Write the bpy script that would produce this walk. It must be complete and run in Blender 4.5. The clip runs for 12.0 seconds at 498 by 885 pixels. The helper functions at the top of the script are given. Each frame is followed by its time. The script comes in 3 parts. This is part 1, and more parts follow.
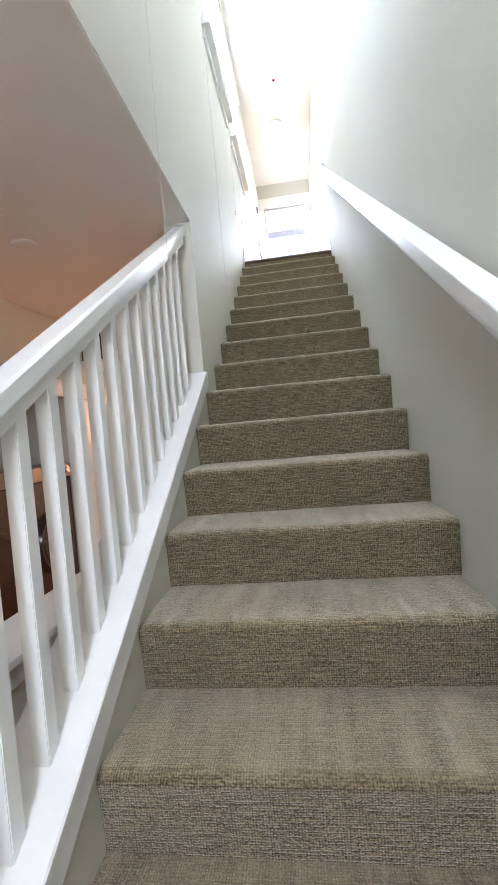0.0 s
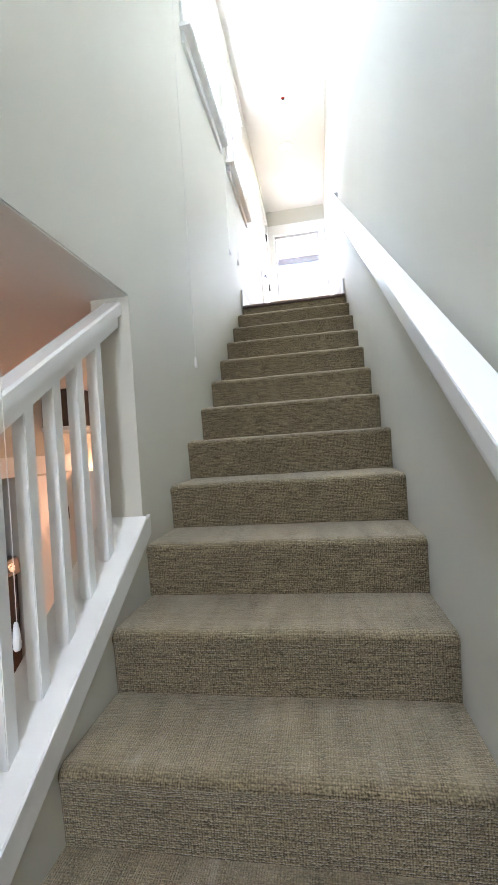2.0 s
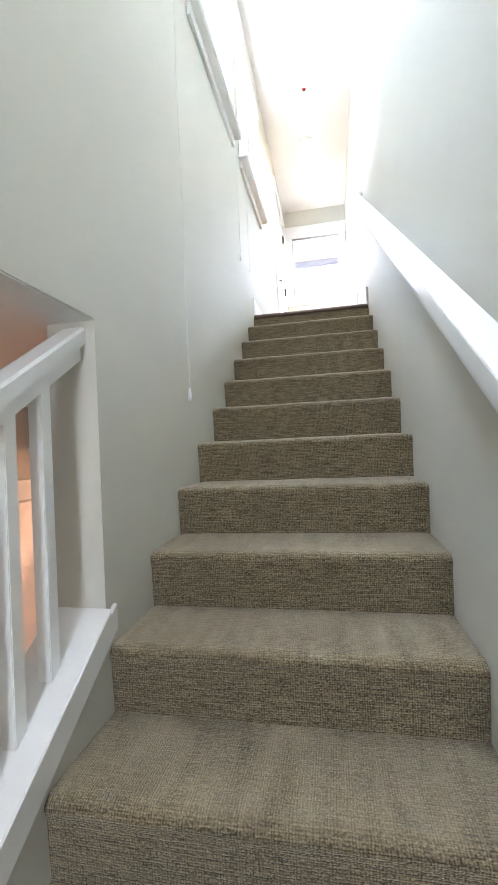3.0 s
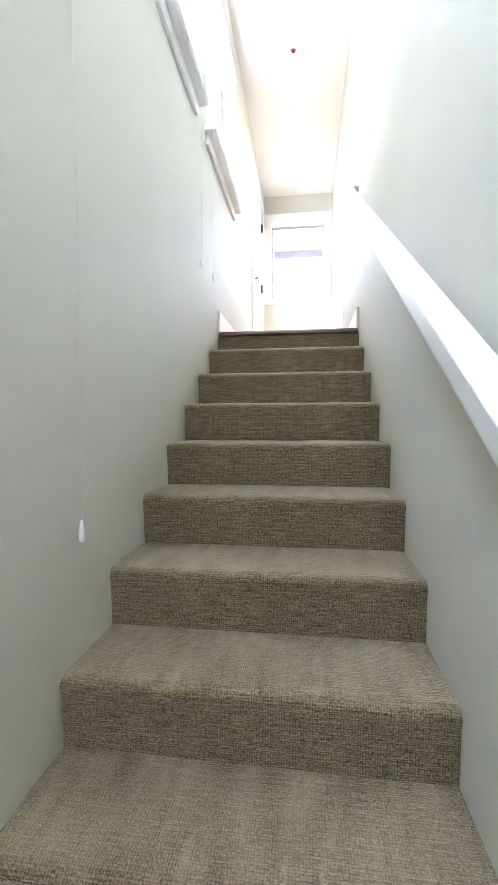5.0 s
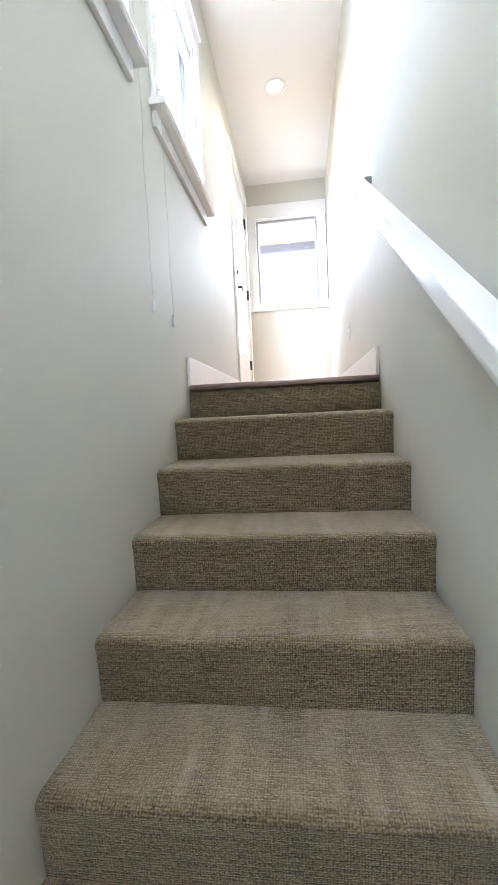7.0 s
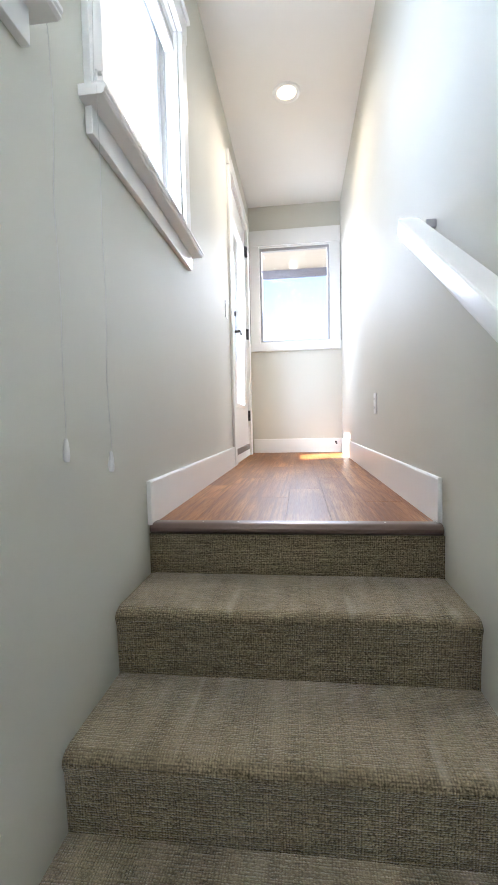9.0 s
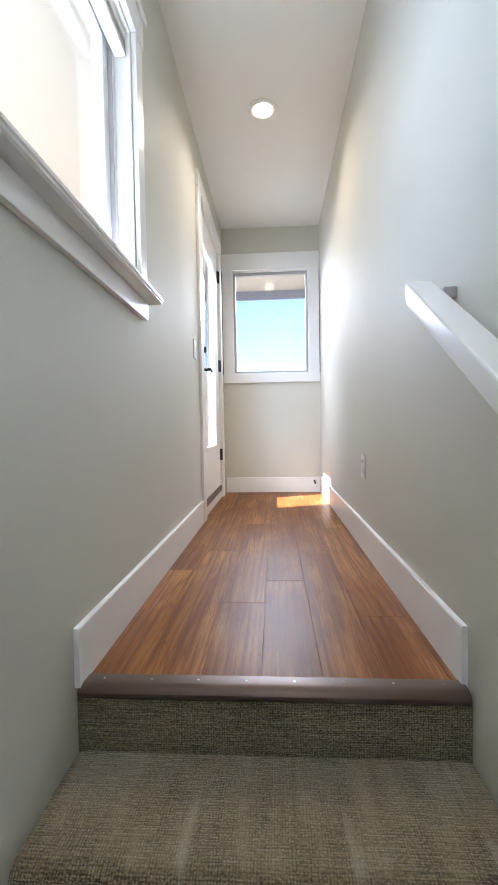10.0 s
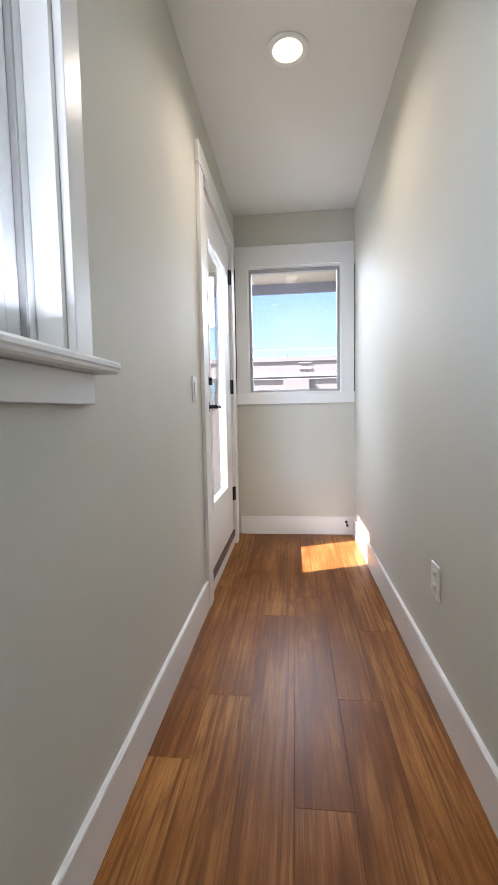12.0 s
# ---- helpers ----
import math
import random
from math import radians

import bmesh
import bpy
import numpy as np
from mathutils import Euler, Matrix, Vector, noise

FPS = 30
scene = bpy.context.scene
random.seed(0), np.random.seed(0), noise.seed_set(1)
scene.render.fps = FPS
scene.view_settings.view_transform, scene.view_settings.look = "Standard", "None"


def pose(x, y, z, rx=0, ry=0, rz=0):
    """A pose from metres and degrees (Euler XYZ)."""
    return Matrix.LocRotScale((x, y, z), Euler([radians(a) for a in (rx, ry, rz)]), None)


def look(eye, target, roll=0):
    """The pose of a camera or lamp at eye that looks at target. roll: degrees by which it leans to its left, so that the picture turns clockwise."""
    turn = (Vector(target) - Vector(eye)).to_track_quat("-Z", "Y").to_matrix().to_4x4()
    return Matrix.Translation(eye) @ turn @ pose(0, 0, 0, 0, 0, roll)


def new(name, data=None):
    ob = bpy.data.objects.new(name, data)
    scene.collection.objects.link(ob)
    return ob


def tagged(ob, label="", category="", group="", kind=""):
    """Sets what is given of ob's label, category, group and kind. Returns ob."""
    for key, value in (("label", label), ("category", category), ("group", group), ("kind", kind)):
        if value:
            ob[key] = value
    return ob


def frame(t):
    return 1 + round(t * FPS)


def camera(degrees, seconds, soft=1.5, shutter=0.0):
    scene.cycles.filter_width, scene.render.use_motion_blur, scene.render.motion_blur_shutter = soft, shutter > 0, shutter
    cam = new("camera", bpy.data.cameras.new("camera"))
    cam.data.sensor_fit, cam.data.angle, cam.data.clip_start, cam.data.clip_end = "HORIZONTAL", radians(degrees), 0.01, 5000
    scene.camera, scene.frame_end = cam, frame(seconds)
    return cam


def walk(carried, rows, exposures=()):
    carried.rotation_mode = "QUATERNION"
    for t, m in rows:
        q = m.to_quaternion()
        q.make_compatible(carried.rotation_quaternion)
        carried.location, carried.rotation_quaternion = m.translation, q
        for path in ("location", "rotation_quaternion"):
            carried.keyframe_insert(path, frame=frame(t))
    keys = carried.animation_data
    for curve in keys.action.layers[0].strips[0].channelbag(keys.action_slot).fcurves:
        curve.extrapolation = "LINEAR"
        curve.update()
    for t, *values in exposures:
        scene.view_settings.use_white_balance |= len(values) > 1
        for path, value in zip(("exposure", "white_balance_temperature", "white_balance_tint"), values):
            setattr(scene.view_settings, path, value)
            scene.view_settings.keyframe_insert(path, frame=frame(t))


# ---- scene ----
cam = camera(60.6, 12.0)
PATH = [
    (0, (0.48, -4.572, -1.805), (0.221, -2.589, -1.858), -5.0),
    (0.5, (0.557, -4.378, -1.653), (0.149, -2.422, -1.551), -4.2),
    (1, (0.634, -4.179, -1.499), (0.081, -2.258, -1.432), -2.6),
    (1.5, (0.627, -3.98, -1.415), (0.114, -2.049, -1.328), -3.1),
    (2, (0.614, -3.81, -1.267), (0.285, -1.837, -1.253), -3.9),
    (2.5, (0.63, -3.634, -1.148), (0.181, -1.685, -1.194), -1.9),
    (3, (0.602, -3.454, -1.077), (0.213, -1.492, -1.058), -2.5),
    (5, (0.588, -2.82, -0.624), (0.321, -0.839, -0.701), -0.1),
    (5.5, (0.591, -2.611, -0.519), (0.333, -0.631, -0.627), -2.1),
    (6, (0.572, -2.418, -0.408), (0.265, -0.449, -0.573), -2.1),
    (6.5, (0.537, -2.244, -0.259), (0.306, -0.263, -0.413), -3.0),
    (7, (0.546, -2.066, -0.142), (0.298, -0.086, -0.284), -2.8),
    (8.8, (0.498, -1.377, 0.317), (0.228, 0.6, 0.184), -1.4),
    (9, (0.494, -1.318, 0.326), (0.254, 0.665, 0.229), -1.3),
    (9.5, (0.458, -1.133, 0.49), (0.395, 0.864, 0.384), -1.5),
    (10, (0.482, -0.968, 0.606), (0.361, 1.027, 0.543), -1.0),
    (10.5, (0.459, -0.771, 0.689), (0.258, 1.217, 0.624), -1.0),
    (11, (0.443, -0.641, 0.813), (0.378, 1.355, 0.706), -2.1),
    (11.5, (0.466, -0.451, 0.914), (0.386, 1.541, 0.749), -0.8),
    (12, (0.449, -0.285, 0.996), (0.239, 1.698, 0.847), -1.1),
]
walk(cam, [(t, look(eye, target, roll)) for t, eye, target, roll in PATH],
     exposures=[(0.0, 4.15, 5900, 15), (1.0, 3.95, 5900, 15), (2.5, 4.05, 5900, 15), (5.0, 4.05, 5850, 16), (5.5, 3.9, 5850, 16), (7.0, 3.65, 5850, 16), (9.0, 3.2, 5850, 15), (10.0, 2.7, 5900, 15), (12.0, 2.35, 5950, 16)])

# ---- world and light ----
SUN_WAY = Vector((1.0, 0.40, -0.96)).normalized()
world = bpy.data.worlds.new("world")
scene.world = world
world.use_nodes = True
wn = world.node_tree
sky = wn.nodes.new("ShaderNodeTexSky")
sky.sky_type = 'NISHITA'
sky.sun_disc = False
sky.sun_elevation = math.asin(-SUN_WAY.z)
sky.sun_rotation = math.atan2(-SUN_WAY.x, -SUN_WAY.y)
sky.air_density, sky.dust_density, sky.ozone_density = 1.0, 1.2, 1.5
wn.links.new(sky.outputs[0], wn.nodes["Background"].inputs[0])
wn.nodes["Background"].inputs[1].default_value = 0.06

sun = new("sun", bpy.data.lights.new("sun", 'SUN'))
sun.data.energy, sun.data.angle, sun.data.color = 5.0, radians(0.6), (1.0, 0.95, 0.86)
sun.matrix_world = look((-20, -8, 20), Vector((-20, -8, 20)) + SUN_WAY)


def area(name, eye, target, sx, sy, watts, colour):
    lamp = new(name, bpy.data.lights.new(name, 'AREA'))
    lamp.data.shape, lamp.data.size, lamp.data.size_y = 'RECTANGLE', sx, sy
    lamp.data.energy, lamp.data.color = watts, colour
    lamp.matrix_world = look(eye, target)
    return lamp


SKY_BLUE = (0.68, 0.83, 1.0)
# side windows: sky under the porch roof's edge, an added downward fill at the low pair, and the sunlit deck's light
# thrown up
area("daylight_side", (-1.8, -0.6, 1.5), (0.0, -0.6, 1.5), 3.0, 1.7, 16.0, (0.46, 0.69, 1.0))
for yc, up, down in ((-3.45, 1.5, 1.5), (-2.26, 2.0, 1.3), (-1.03, 2.4, 0.0), (0.14, 0.55, 0.0)):
    area("daylight_up", (-0.03, yc, 1.16), (0.2, yc, 2.5), 0.72, 0.045, up, (0.86, 0.93, 1.0)).data.spread = radians(98)
    # added fill: the porch roof would cut off sky this steep
    if down:
        area("fill_down", (-0.2, yc, 1.62), (0.3, yc, 0.0), 0.72, 0.62, down, (0.74, 0.86, 1.0)).data.spread = radians(105)
area("daylight_end", (0.46, 4.35, 2.3), (0.46, 2.0, 0.1), 1.3, 0.9, 23.0, (0.86, 0.93, 1.0))
area("daylight_door", (-0.55, 1.95, 1.25), (1.0, 2.3, 0.6), 0.8, 1.6, 3.0, SKY_BLUE)
# added fill lamp at the stair foot, in an unseen made-up opening
area("fill_foot", (0.46, -6.42, -0.75), (0.46, -3.0, -1.9), 0.68, 1.2, 3.2, (0.95, 0.97, 1.0))

hall_lamp = new("hall_lamp_light", bpy.data.lights.new("hall_lamp_light", 'SPOT'))
hall_lamp.data.energy, hall_lamp.data.spot_size, hall_lamp.data.spot_blend = 5.5, radians(155), 1.0
hall_lamp.data.color, hall_lamp.data.shadow_soft_size = (1.0, 0.86, 0.68), 0.06
hall_lamp.matrix_world = look((0.44, 1.63, 2.46), (0.44, 1.63, 0))
low_lamp = new("low_lamp_light", bpy.data.lights.new("low_lamp_light", 'SPOT'))
low_lamp.data.energy, low_lamp.data.spot_size, low_lamp.data.spot_blend = 20.0, radians(150), 0.9
low_lamp.data.color, low_lamp.data.shadow_soft_size = (1.0, 0.52, 0.31), 0.06
low_lamp.matrix_world = look((-0.8, 0.25, -0.78), (-0.8, 0.25, -3))


# ---- materials ----
def nodes_of(name):
    m = bpy.data.materials.new(name)
    m.use_nodes = True
    t = m.node_tree
    return m, t, t.nodes["Principled BSDF"]


def add(t, kind, **values):
    n = t.nodes.new(kind)
    for k, v in values.items():
        n.inputs[k].default_value = v
    return n


def mix_colour(t, fac, a, b):
    n = t.nodes.new("ShaderNodeMix")
    n.data_type = 'RGBA'
    for sock, v in ((n.inputs[0], fac), (n.inputs[6], a), (n.inputs[7], b)):
        if isinstance(v, bpy.types.NodeSocket):
            t.links.new(v, sock)
        else:
            sock.default_value = v if isinstance(v, float) else (*v, 1.0)
    return n.outputs[2]


def ramp(t, source, low, high):
    n = t.nodes.new("ShaderNodeMapRange")
    n.inputs[1].default_value, n.inputs[2].default_value = low, high
    t.links.new(source, n.inputs[0])
    return n.outputs[0]


def maths(t, op, a, b=0.0):
    n = t.nodes.new("ShaderNodeMath")
    n.operation = op
    for sock, v in zip(n.inputs, (a, b)):
        if isinstance(v, bpy.types.NodeSocket):
            t.links.new(v, sock)
        else:
            sock.default_value = v
    return n.outputs[0]


def bump(t, bsdf, height, strength, distance):
    b = add(t, "ShaderNodeBump", Strength=strength, Distance=distance)
    t.links.new(height, b.inputs["Height"])
    t.links.new(b.outputs[0], bsdf.inputs["Normal"])


def paint(name, colour, other, rough, stipple=0.4, scale=260.0):
    """Rolled or brushed paint: faint broad tint, fine roller stipple."""
    m, t, bsdf = nodes_of(name)
    where = t.nodes.new("ShaderNodeTexCoord").outputs["Object"]
    broad = add(t, "ShaderNodeTexNoise", Scale=1.3, Detail=3.0)
    fine = add(t, "ShaderNodeTexNoise", Scale=scale, Detail=2.0)
    for n in (broad, fine):
        t.links.new(where, n.inputs["Vector"])
    t.links.new(mix_colour(t, ramp(t, broad.outputs[0], 0.3, 0.7), colour, other), bsdf.inputs["Base Color"])
    t.links.new(maths(t, 'ADD', maths(t, 'MULTIPLY', broad.outputs[0], 0.12), rough - 0.06), bsdf.inputs["Roughness"])
    bump(t, bsdf, fine.outputs[0], stipple, 0.0008)
    return m


def plain(name, colour, rough, metal=0.0, grain=0.0, scale=80.0):
    m, t, bsdf = nodes_of(name)
    bsdf.inputs["Metallic"].default_value = metal
    where = t.nodes.new("ShaderNodeTexCoord").outputs["Object"]
    n = add(t, "ShaderNodeTexNoise", Scale=scale, Detail=4.0)
    t.links.new(where, n.inputs["Vector"])
    dim = tuple(c * 0.85 for c in colour)
    t.links.new(mix_colour(t, n.outputs[0], dim, colour), bsdf.inputs["Base Color"])
    t.links.new(maths(t, 'ADD', maths(t, 'MULTIPLY', n.outputs[0], 0.15), rough - 0.07), bsdf.inputs["Roughness"])
    if grain:
        bump(t, bsdf, n.outputs[0], grain, 0.001)
    return m


def glow(name, colour, strength):
    m, t, bsdf = nodes_of(name)
    bsdf.inputs["Base Color"].default_value = (0.9, 0.9, 0.88, 1)
    bsdf.inputs["Emission Color"].default_value = (*colour, 1)
    bsdf.inputs["Emission Strength"].default_value = strength
    return m


def carpet_material():
    """Looped greige pile: uneven rows of single loops, light wear streaks, treads painted lighter as if lit."""
    m, t, bsdf = nodes_of("carpet")
    uv = t.nodes.new("ShaderNodeTexCoord").outputs["UV"]

    def scaled(sx, sy):
        n = add(t, "ShaderNodeMapping", Scale=(sx, sy, 1.0))
        t.links.new(uv, n.inputs[0])
        return n.outputs[0]

    def grain(sx, sy, detail):
        n = add(t, "ShaderNodeTexNoise", Scale=1.0, Detail=detail)
        t.links.new(scaled(sx, sy), n.inputs["Vector"])
        return n.outputs[0]

    loops = add(t, "ShaderNodeTexVoronoi", Scale=1.0, Randomness=0.55)
    t.links.new(scaled(190.0, 250.0), loops.inputs["Vector"])
    xyz = t.nodes.new("ShaderNodeSeparateXYZ")
    t.links.new(uv, xyz.inputs[0])
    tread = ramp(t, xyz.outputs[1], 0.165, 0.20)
    wobble = maths(t, 'MULTIPLY', grain(14.0, 60.0, 3.0), 8.0)
    rows = maths(t, 'SINE', maths(t, 'ADD', maths(t, 'MULTIPLY', xyz.outputs[1], 6.2832 / 0.006), wobble))
    ribs = maths(t, 'SINE', maths(t, 'ADD', maths(t, 'MULTIPLY', xyz.outputs[0], 6.2832 / 0.0062), maths(t, 'MULTIPLY', grain(80.0, 20.0, 2.0), 9.0)))
    dashes = grain(16.0, 150.0, 4.0)
    nubs = grain(150.0, 190.0, 3.0)
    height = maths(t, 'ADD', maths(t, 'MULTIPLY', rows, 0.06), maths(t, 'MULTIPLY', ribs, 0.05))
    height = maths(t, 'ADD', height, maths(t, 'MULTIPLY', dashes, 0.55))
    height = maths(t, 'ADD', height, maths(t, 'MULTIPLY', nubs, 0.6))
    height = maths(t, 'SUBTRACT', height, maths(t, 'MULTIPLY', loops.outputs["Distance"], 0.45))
    cell = t.nodes.new("ShaderNodeSeparateColor")
    t.links.new(loops.outputs["Color"], cell.inputs[0])
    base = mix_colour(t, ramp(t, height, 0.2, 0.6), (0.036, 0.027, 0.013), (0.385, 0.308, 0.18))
    base = mix_colour(t, maths(t, 'MULTIPLY', cell.outputs[0], 0.3), base, (0.20, 0.16, 0.10))
    base = mix_colour(t, maths(t, 'MULTIPLY', ramp(t, grain(3.2, 7.0, 4.0), 0.45, 0.75), 0.28), base, (0.12, 0.096, 0.056))
    # treads coloured lighter, painting in the light that falls from above
    tread_lit = maths(t, 'MULTIPLY', ramp(t, grain(20.0, 3.5, 4.0), 0.22, 0.72), tread)
    base = mix_colour(t, maths(t, 'MULTIPLY', tread_lit, 0.5), base, (0.48, 0.40, 0.265))
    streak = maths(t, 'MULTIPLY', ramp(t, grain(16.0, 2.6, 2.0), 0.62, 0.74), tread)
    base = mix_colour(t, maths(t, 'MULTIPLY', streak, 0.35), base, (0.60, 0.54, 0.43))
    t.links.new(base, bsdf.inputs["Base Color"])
    bsdf.inputs["Roughness"].default_value = 0.95
    bsdf.inputs["Specular IOR Level"].default_value = 0.12
    bsdf.inputs["Sheen Weight"].default_value = 0.5
    bsdf.inputs["Sheen Roughness"].default_value = 0.45
    bsdf.inputs["Sheen Tint"].default_value = (1.0, 0.93, 0.82, 1.0)
    bump(t, bsdf, height, 1.0, 0.005)
    return m


def wood_material():
    """Warm brown plank: each plank its own tone, long streaks and fine pores."""
    m, t, bsdf = nodes_of("plank_wood")
    where = t.nodes.new("ShaderNodeTexCoord").outputs["Object"]
    luck = t.nodes.new("ShaderNodeObjectInfo").outputs["Random"]
    move = t.nodes.new("ShaderNodeCombineXYZ")
    for k, f in enumerate((7.0, 31.0, 13.0)):
        t.links.new(maths(t, 'MULTIPLY', luck, f), move.inputs[k])
    spot = t.nodes.new("ShaderNodeVectorMath")
    t.links.new(where, spot.inputs[0])
    t.links.new(move.outputs[0], spot.inputs[1])

    def grain(sx, sy, detail, twist=0.0):
        p = add(t, "ShaderNodeMapping", Scale=(sx, sy, 1.0))
        t.links.new(spot.outputs[0], p.inputs[0])
        n = add(t, "ShaderNodeTexNoise", Scale=1.0, Detail=detail, Distortion=twist)
        t.links.new(p.outputs[0], n.inputs["Vector"])
        return n.outputs[0]

    swirl = grain(6.5, 0.55, 2.0, 0.35)
    streak = grain(75.0, 1.6, 5.0, 0.5)
    band = grain(15.0, 0.7, 3.0, 0.8)
    pores = grain(420.0, 14.0, 3.0)
    blot = grain(6.0, 2.0, 3.0)
    knots = grain(11.0, 5.0, 2.0, 1.2)
    rings = maths(t, 'PINGPONG', maths(t, 'MULTIPLY', swirl, 24.0), 1.0)
    tone = mix_colour(t, luck, (0.185, 0.06, 0.012), (0.33, 0.135, 0.035))
    tone = mix_colour(t, maths(t, 'MULTIPLY', ramp(t, blot, 0.42, 0.72), 0.6), tone, (0.56, 0.27, 0.08))
    tone = mix_colour(t, maths(t, 'MULTIPLY', ramp(t, streak, 0.46, 0.64), 0.7), tone, (0.13, 0.042, 0.012))
    tone = mix_colour(t, maths(t, 'MULTIPLY', ramp(t, rings, 0.55, 1.0), 0.5), tone, (0.16, 0.054, 0.015))
    tone = mix_colour(t, maths(t, 'MULTIPLY', ramp(t, pores, 0.48, 0.66), 0.55), tone, (0.15, 0.052, 0.017))
    tone = mix_colour(t, maths(t, 'MULTIPLY', ramp(t, band, 0.52, 0.72), 0.65), tone, (0.12, 0.038, 0.011))
    tone = mix_colour(t, maths(t, 'MULTIPLY', ramp(t, knots, 0.68, 0.78), 0.6), tone, (0.09, 0.028, 0.010))
    t.links.new(tone, bsdf.inputs["Base Color"])
    t.links.new(maths(t, 'ADD', maths(t, 'MULTIPLY', pores, 0.2), 0.27), bsdf.inputs["Roughness"])
    bsdf.inputs["Specular IOR Level"].default_value = 0.1
    bump(t, bsdf, pores, 0.25, 0.0006)
    return m


def glass_material(name, tint=(1, 1, 1), mirror=0.04):
    """Clear pane: straight-through light with a plain reflection."""
    m, t, bsdf = nodes_of(name)
    t.nodes.remove(bsdf)
    clear = add(t, "ShaderNodeBsdfTransparent", Color=(*tint, 1))
    shine = add(t, "ShaderNodeBsdfGlossy", Roughness=0.0)
    fres = add(t, "ShaderNodeLayerWeight", Blend=0.5)
    mixer = t.nodes.new("ShaderNodeMixShader")
    t.links.new(maths(t, 'ADD', maths(t, 'MULTIPLY', maths(t, 'POWER', fres.outputs[1], 5.0), 0.9), mirror), mixer.inputs[0])
    t.links.new(clear.outputs[0], mixer.inputs[1])
    t.links.new(shine.outputs[0], mixer.inputs[2])
    t.links.new(mixer.outputs[0], t.nodes["Material Output"].inputs[0])
    return m


WALL = paint("wall_paint", (0.605, 0.588, 0.51), (0.58, 0.562, 0.484), 0.72)
CEIL = paint("ceiling_paint", (0.82, 0.80, 0.755), (0.79, 0.77, 0.725), 0.8)
TRIM = paint("trim_paint", (0.83, 0.82, 0.79), (0.79, 0.785, 0.755), 0.32, 0.12, 120.0)
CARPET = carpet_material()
WOOD = wood_material()
NOSING = plain("nosing_metal", (0.13, 0.088, 0.066), 0.38, 0.5, 0.05, 160.0)
BLACK = plain("black_iron", (0.02, 0.019, 0.018), 0.4, 0.6)
STEEL = plain("brushed_steel", (0.62, 0.6, 0.57), 0.28, 1.0)
DARKSTEEL = plain("dark_steel", (0.22, 0.2, 0.19), 0.3, 1.0)
VINYL = plain("vinyl", (0.82, 0.83, 0.83), 0.35, 0.0, 0.03)
GASKET = plain("grey_gasket", (0.42, 0.41, 0.40), 0.5)
PLASTIC = plain("white_plastic", (0.85, 0.84, 0.81), 0.35)
CORD = plain("white_cord", (0.68, 0.67, 0.64), 0.7, 0.0, 0.2, 900.0)
RED = plain("red_bulb", (0.5, 0.04, 0.02), 0.25)
PANE = glass_material("clear_pane")
LAMP_ON = glow("lamp_lens", (1.0, 0.78, 0.48), 0.42)
MACHINE = plain("dark_enamel", (0.008, 0.007, 0.008), 0.22)
SOFFIT = paint("soffit_paint", (0.56, 0.51, 0.42), (0.53, 0.48, 0.39), 0.7)
FASCIA = plain("fascia_paint", (0.20, 0.20, 0.25), 0.5)
STUCCO = plain("far_stucco", (0.34, 0.30, 0.285), 0.85, 0.0, 0.3, 6.0)
FARGLASS = plain("far_glass", (0.18, 0.3, 0.36), 0.1)
CONCRETE = plain("deck_concrete", (0.17, 0.16, 0.145), 0.8, 0.0, 0.3, 12.0)
SUBFLOOR = plain("joint_dark", (0.10, 0.045, 0.02), 0.8)
DARKWOOD = plain("dark_cabinet_wood", (0.07, 0.035, 0.022), 0.4, 0.0, 0.1, 40.0)
LOWWOOD = plain("lower_floor_wood", (0.30, 0.15, 0.07), 0.4, 0.0, 0.1, 30.0)


# ---- mesh helpers ----
def box(bm, x0, x1, y0, y1, z0, z1, bevel=0.0):
    r = bmesh.ops.create_cube(bm, size=1.0, matrix=Matrix.Translation(((x0 + x1) / 2, (y0 + y1) / 2, (z0 + z1) / 2)) @ Matrix.Diagonal((abs(x1 - x0), abs(y1 - y0), abs(z1 - z0), 1)))
    if bevel:
        edges = {e for v in r["verts"] for e in v.link_edges}
        bmesh.ops.bevel(bm, geom=list(edges), offset=bevel, segments=2, profile=0.5, affect='EDGES')
    return r["verts"]


def tube(bm, a, b, r, r2=None, seg=16):
    a, b = Vector(a), Vector(b)
    turn = (b - a).to_track_quat('Z', 'Y').to_matrix().to_4x4()
    bmesh.ops.create_cone(bm, cap_ends=True, segments=seg, radius1=r, radius2=r if r2 is None else r2, depth=(b - a).length, matrix=Matrix.Translation((a + b) / 2) @ turn)


def sweep(bm, profile, ax, a, b, shear=0.0):
    """A closed profile drawn along an axis. ax 'y': profile of (x, z), lifted by shear per metre of y; ax 'x': profile of (y, z); ax 'z': profile of (x, y)."""
    def at(p, s):
        if ax == 'y':
            return (p[0], s, p[1] + shear * s)
        return (s, p[0], p[1]) if ax == 'x' else (p[0], p[1], s)
    ends = [[bm.verts.new(at(p, s)) for p in profile] for s in (a, b)]
    n = len(profile)
    for i in range(n):
        bm.faces.new((ends[0][i], ends[0][(i + 1) % n], ends[1][(i + 1) % n], ends[1][i]))
    bm.faces.new(ends[0])
    bm.faces.new(ends[1][::-1])


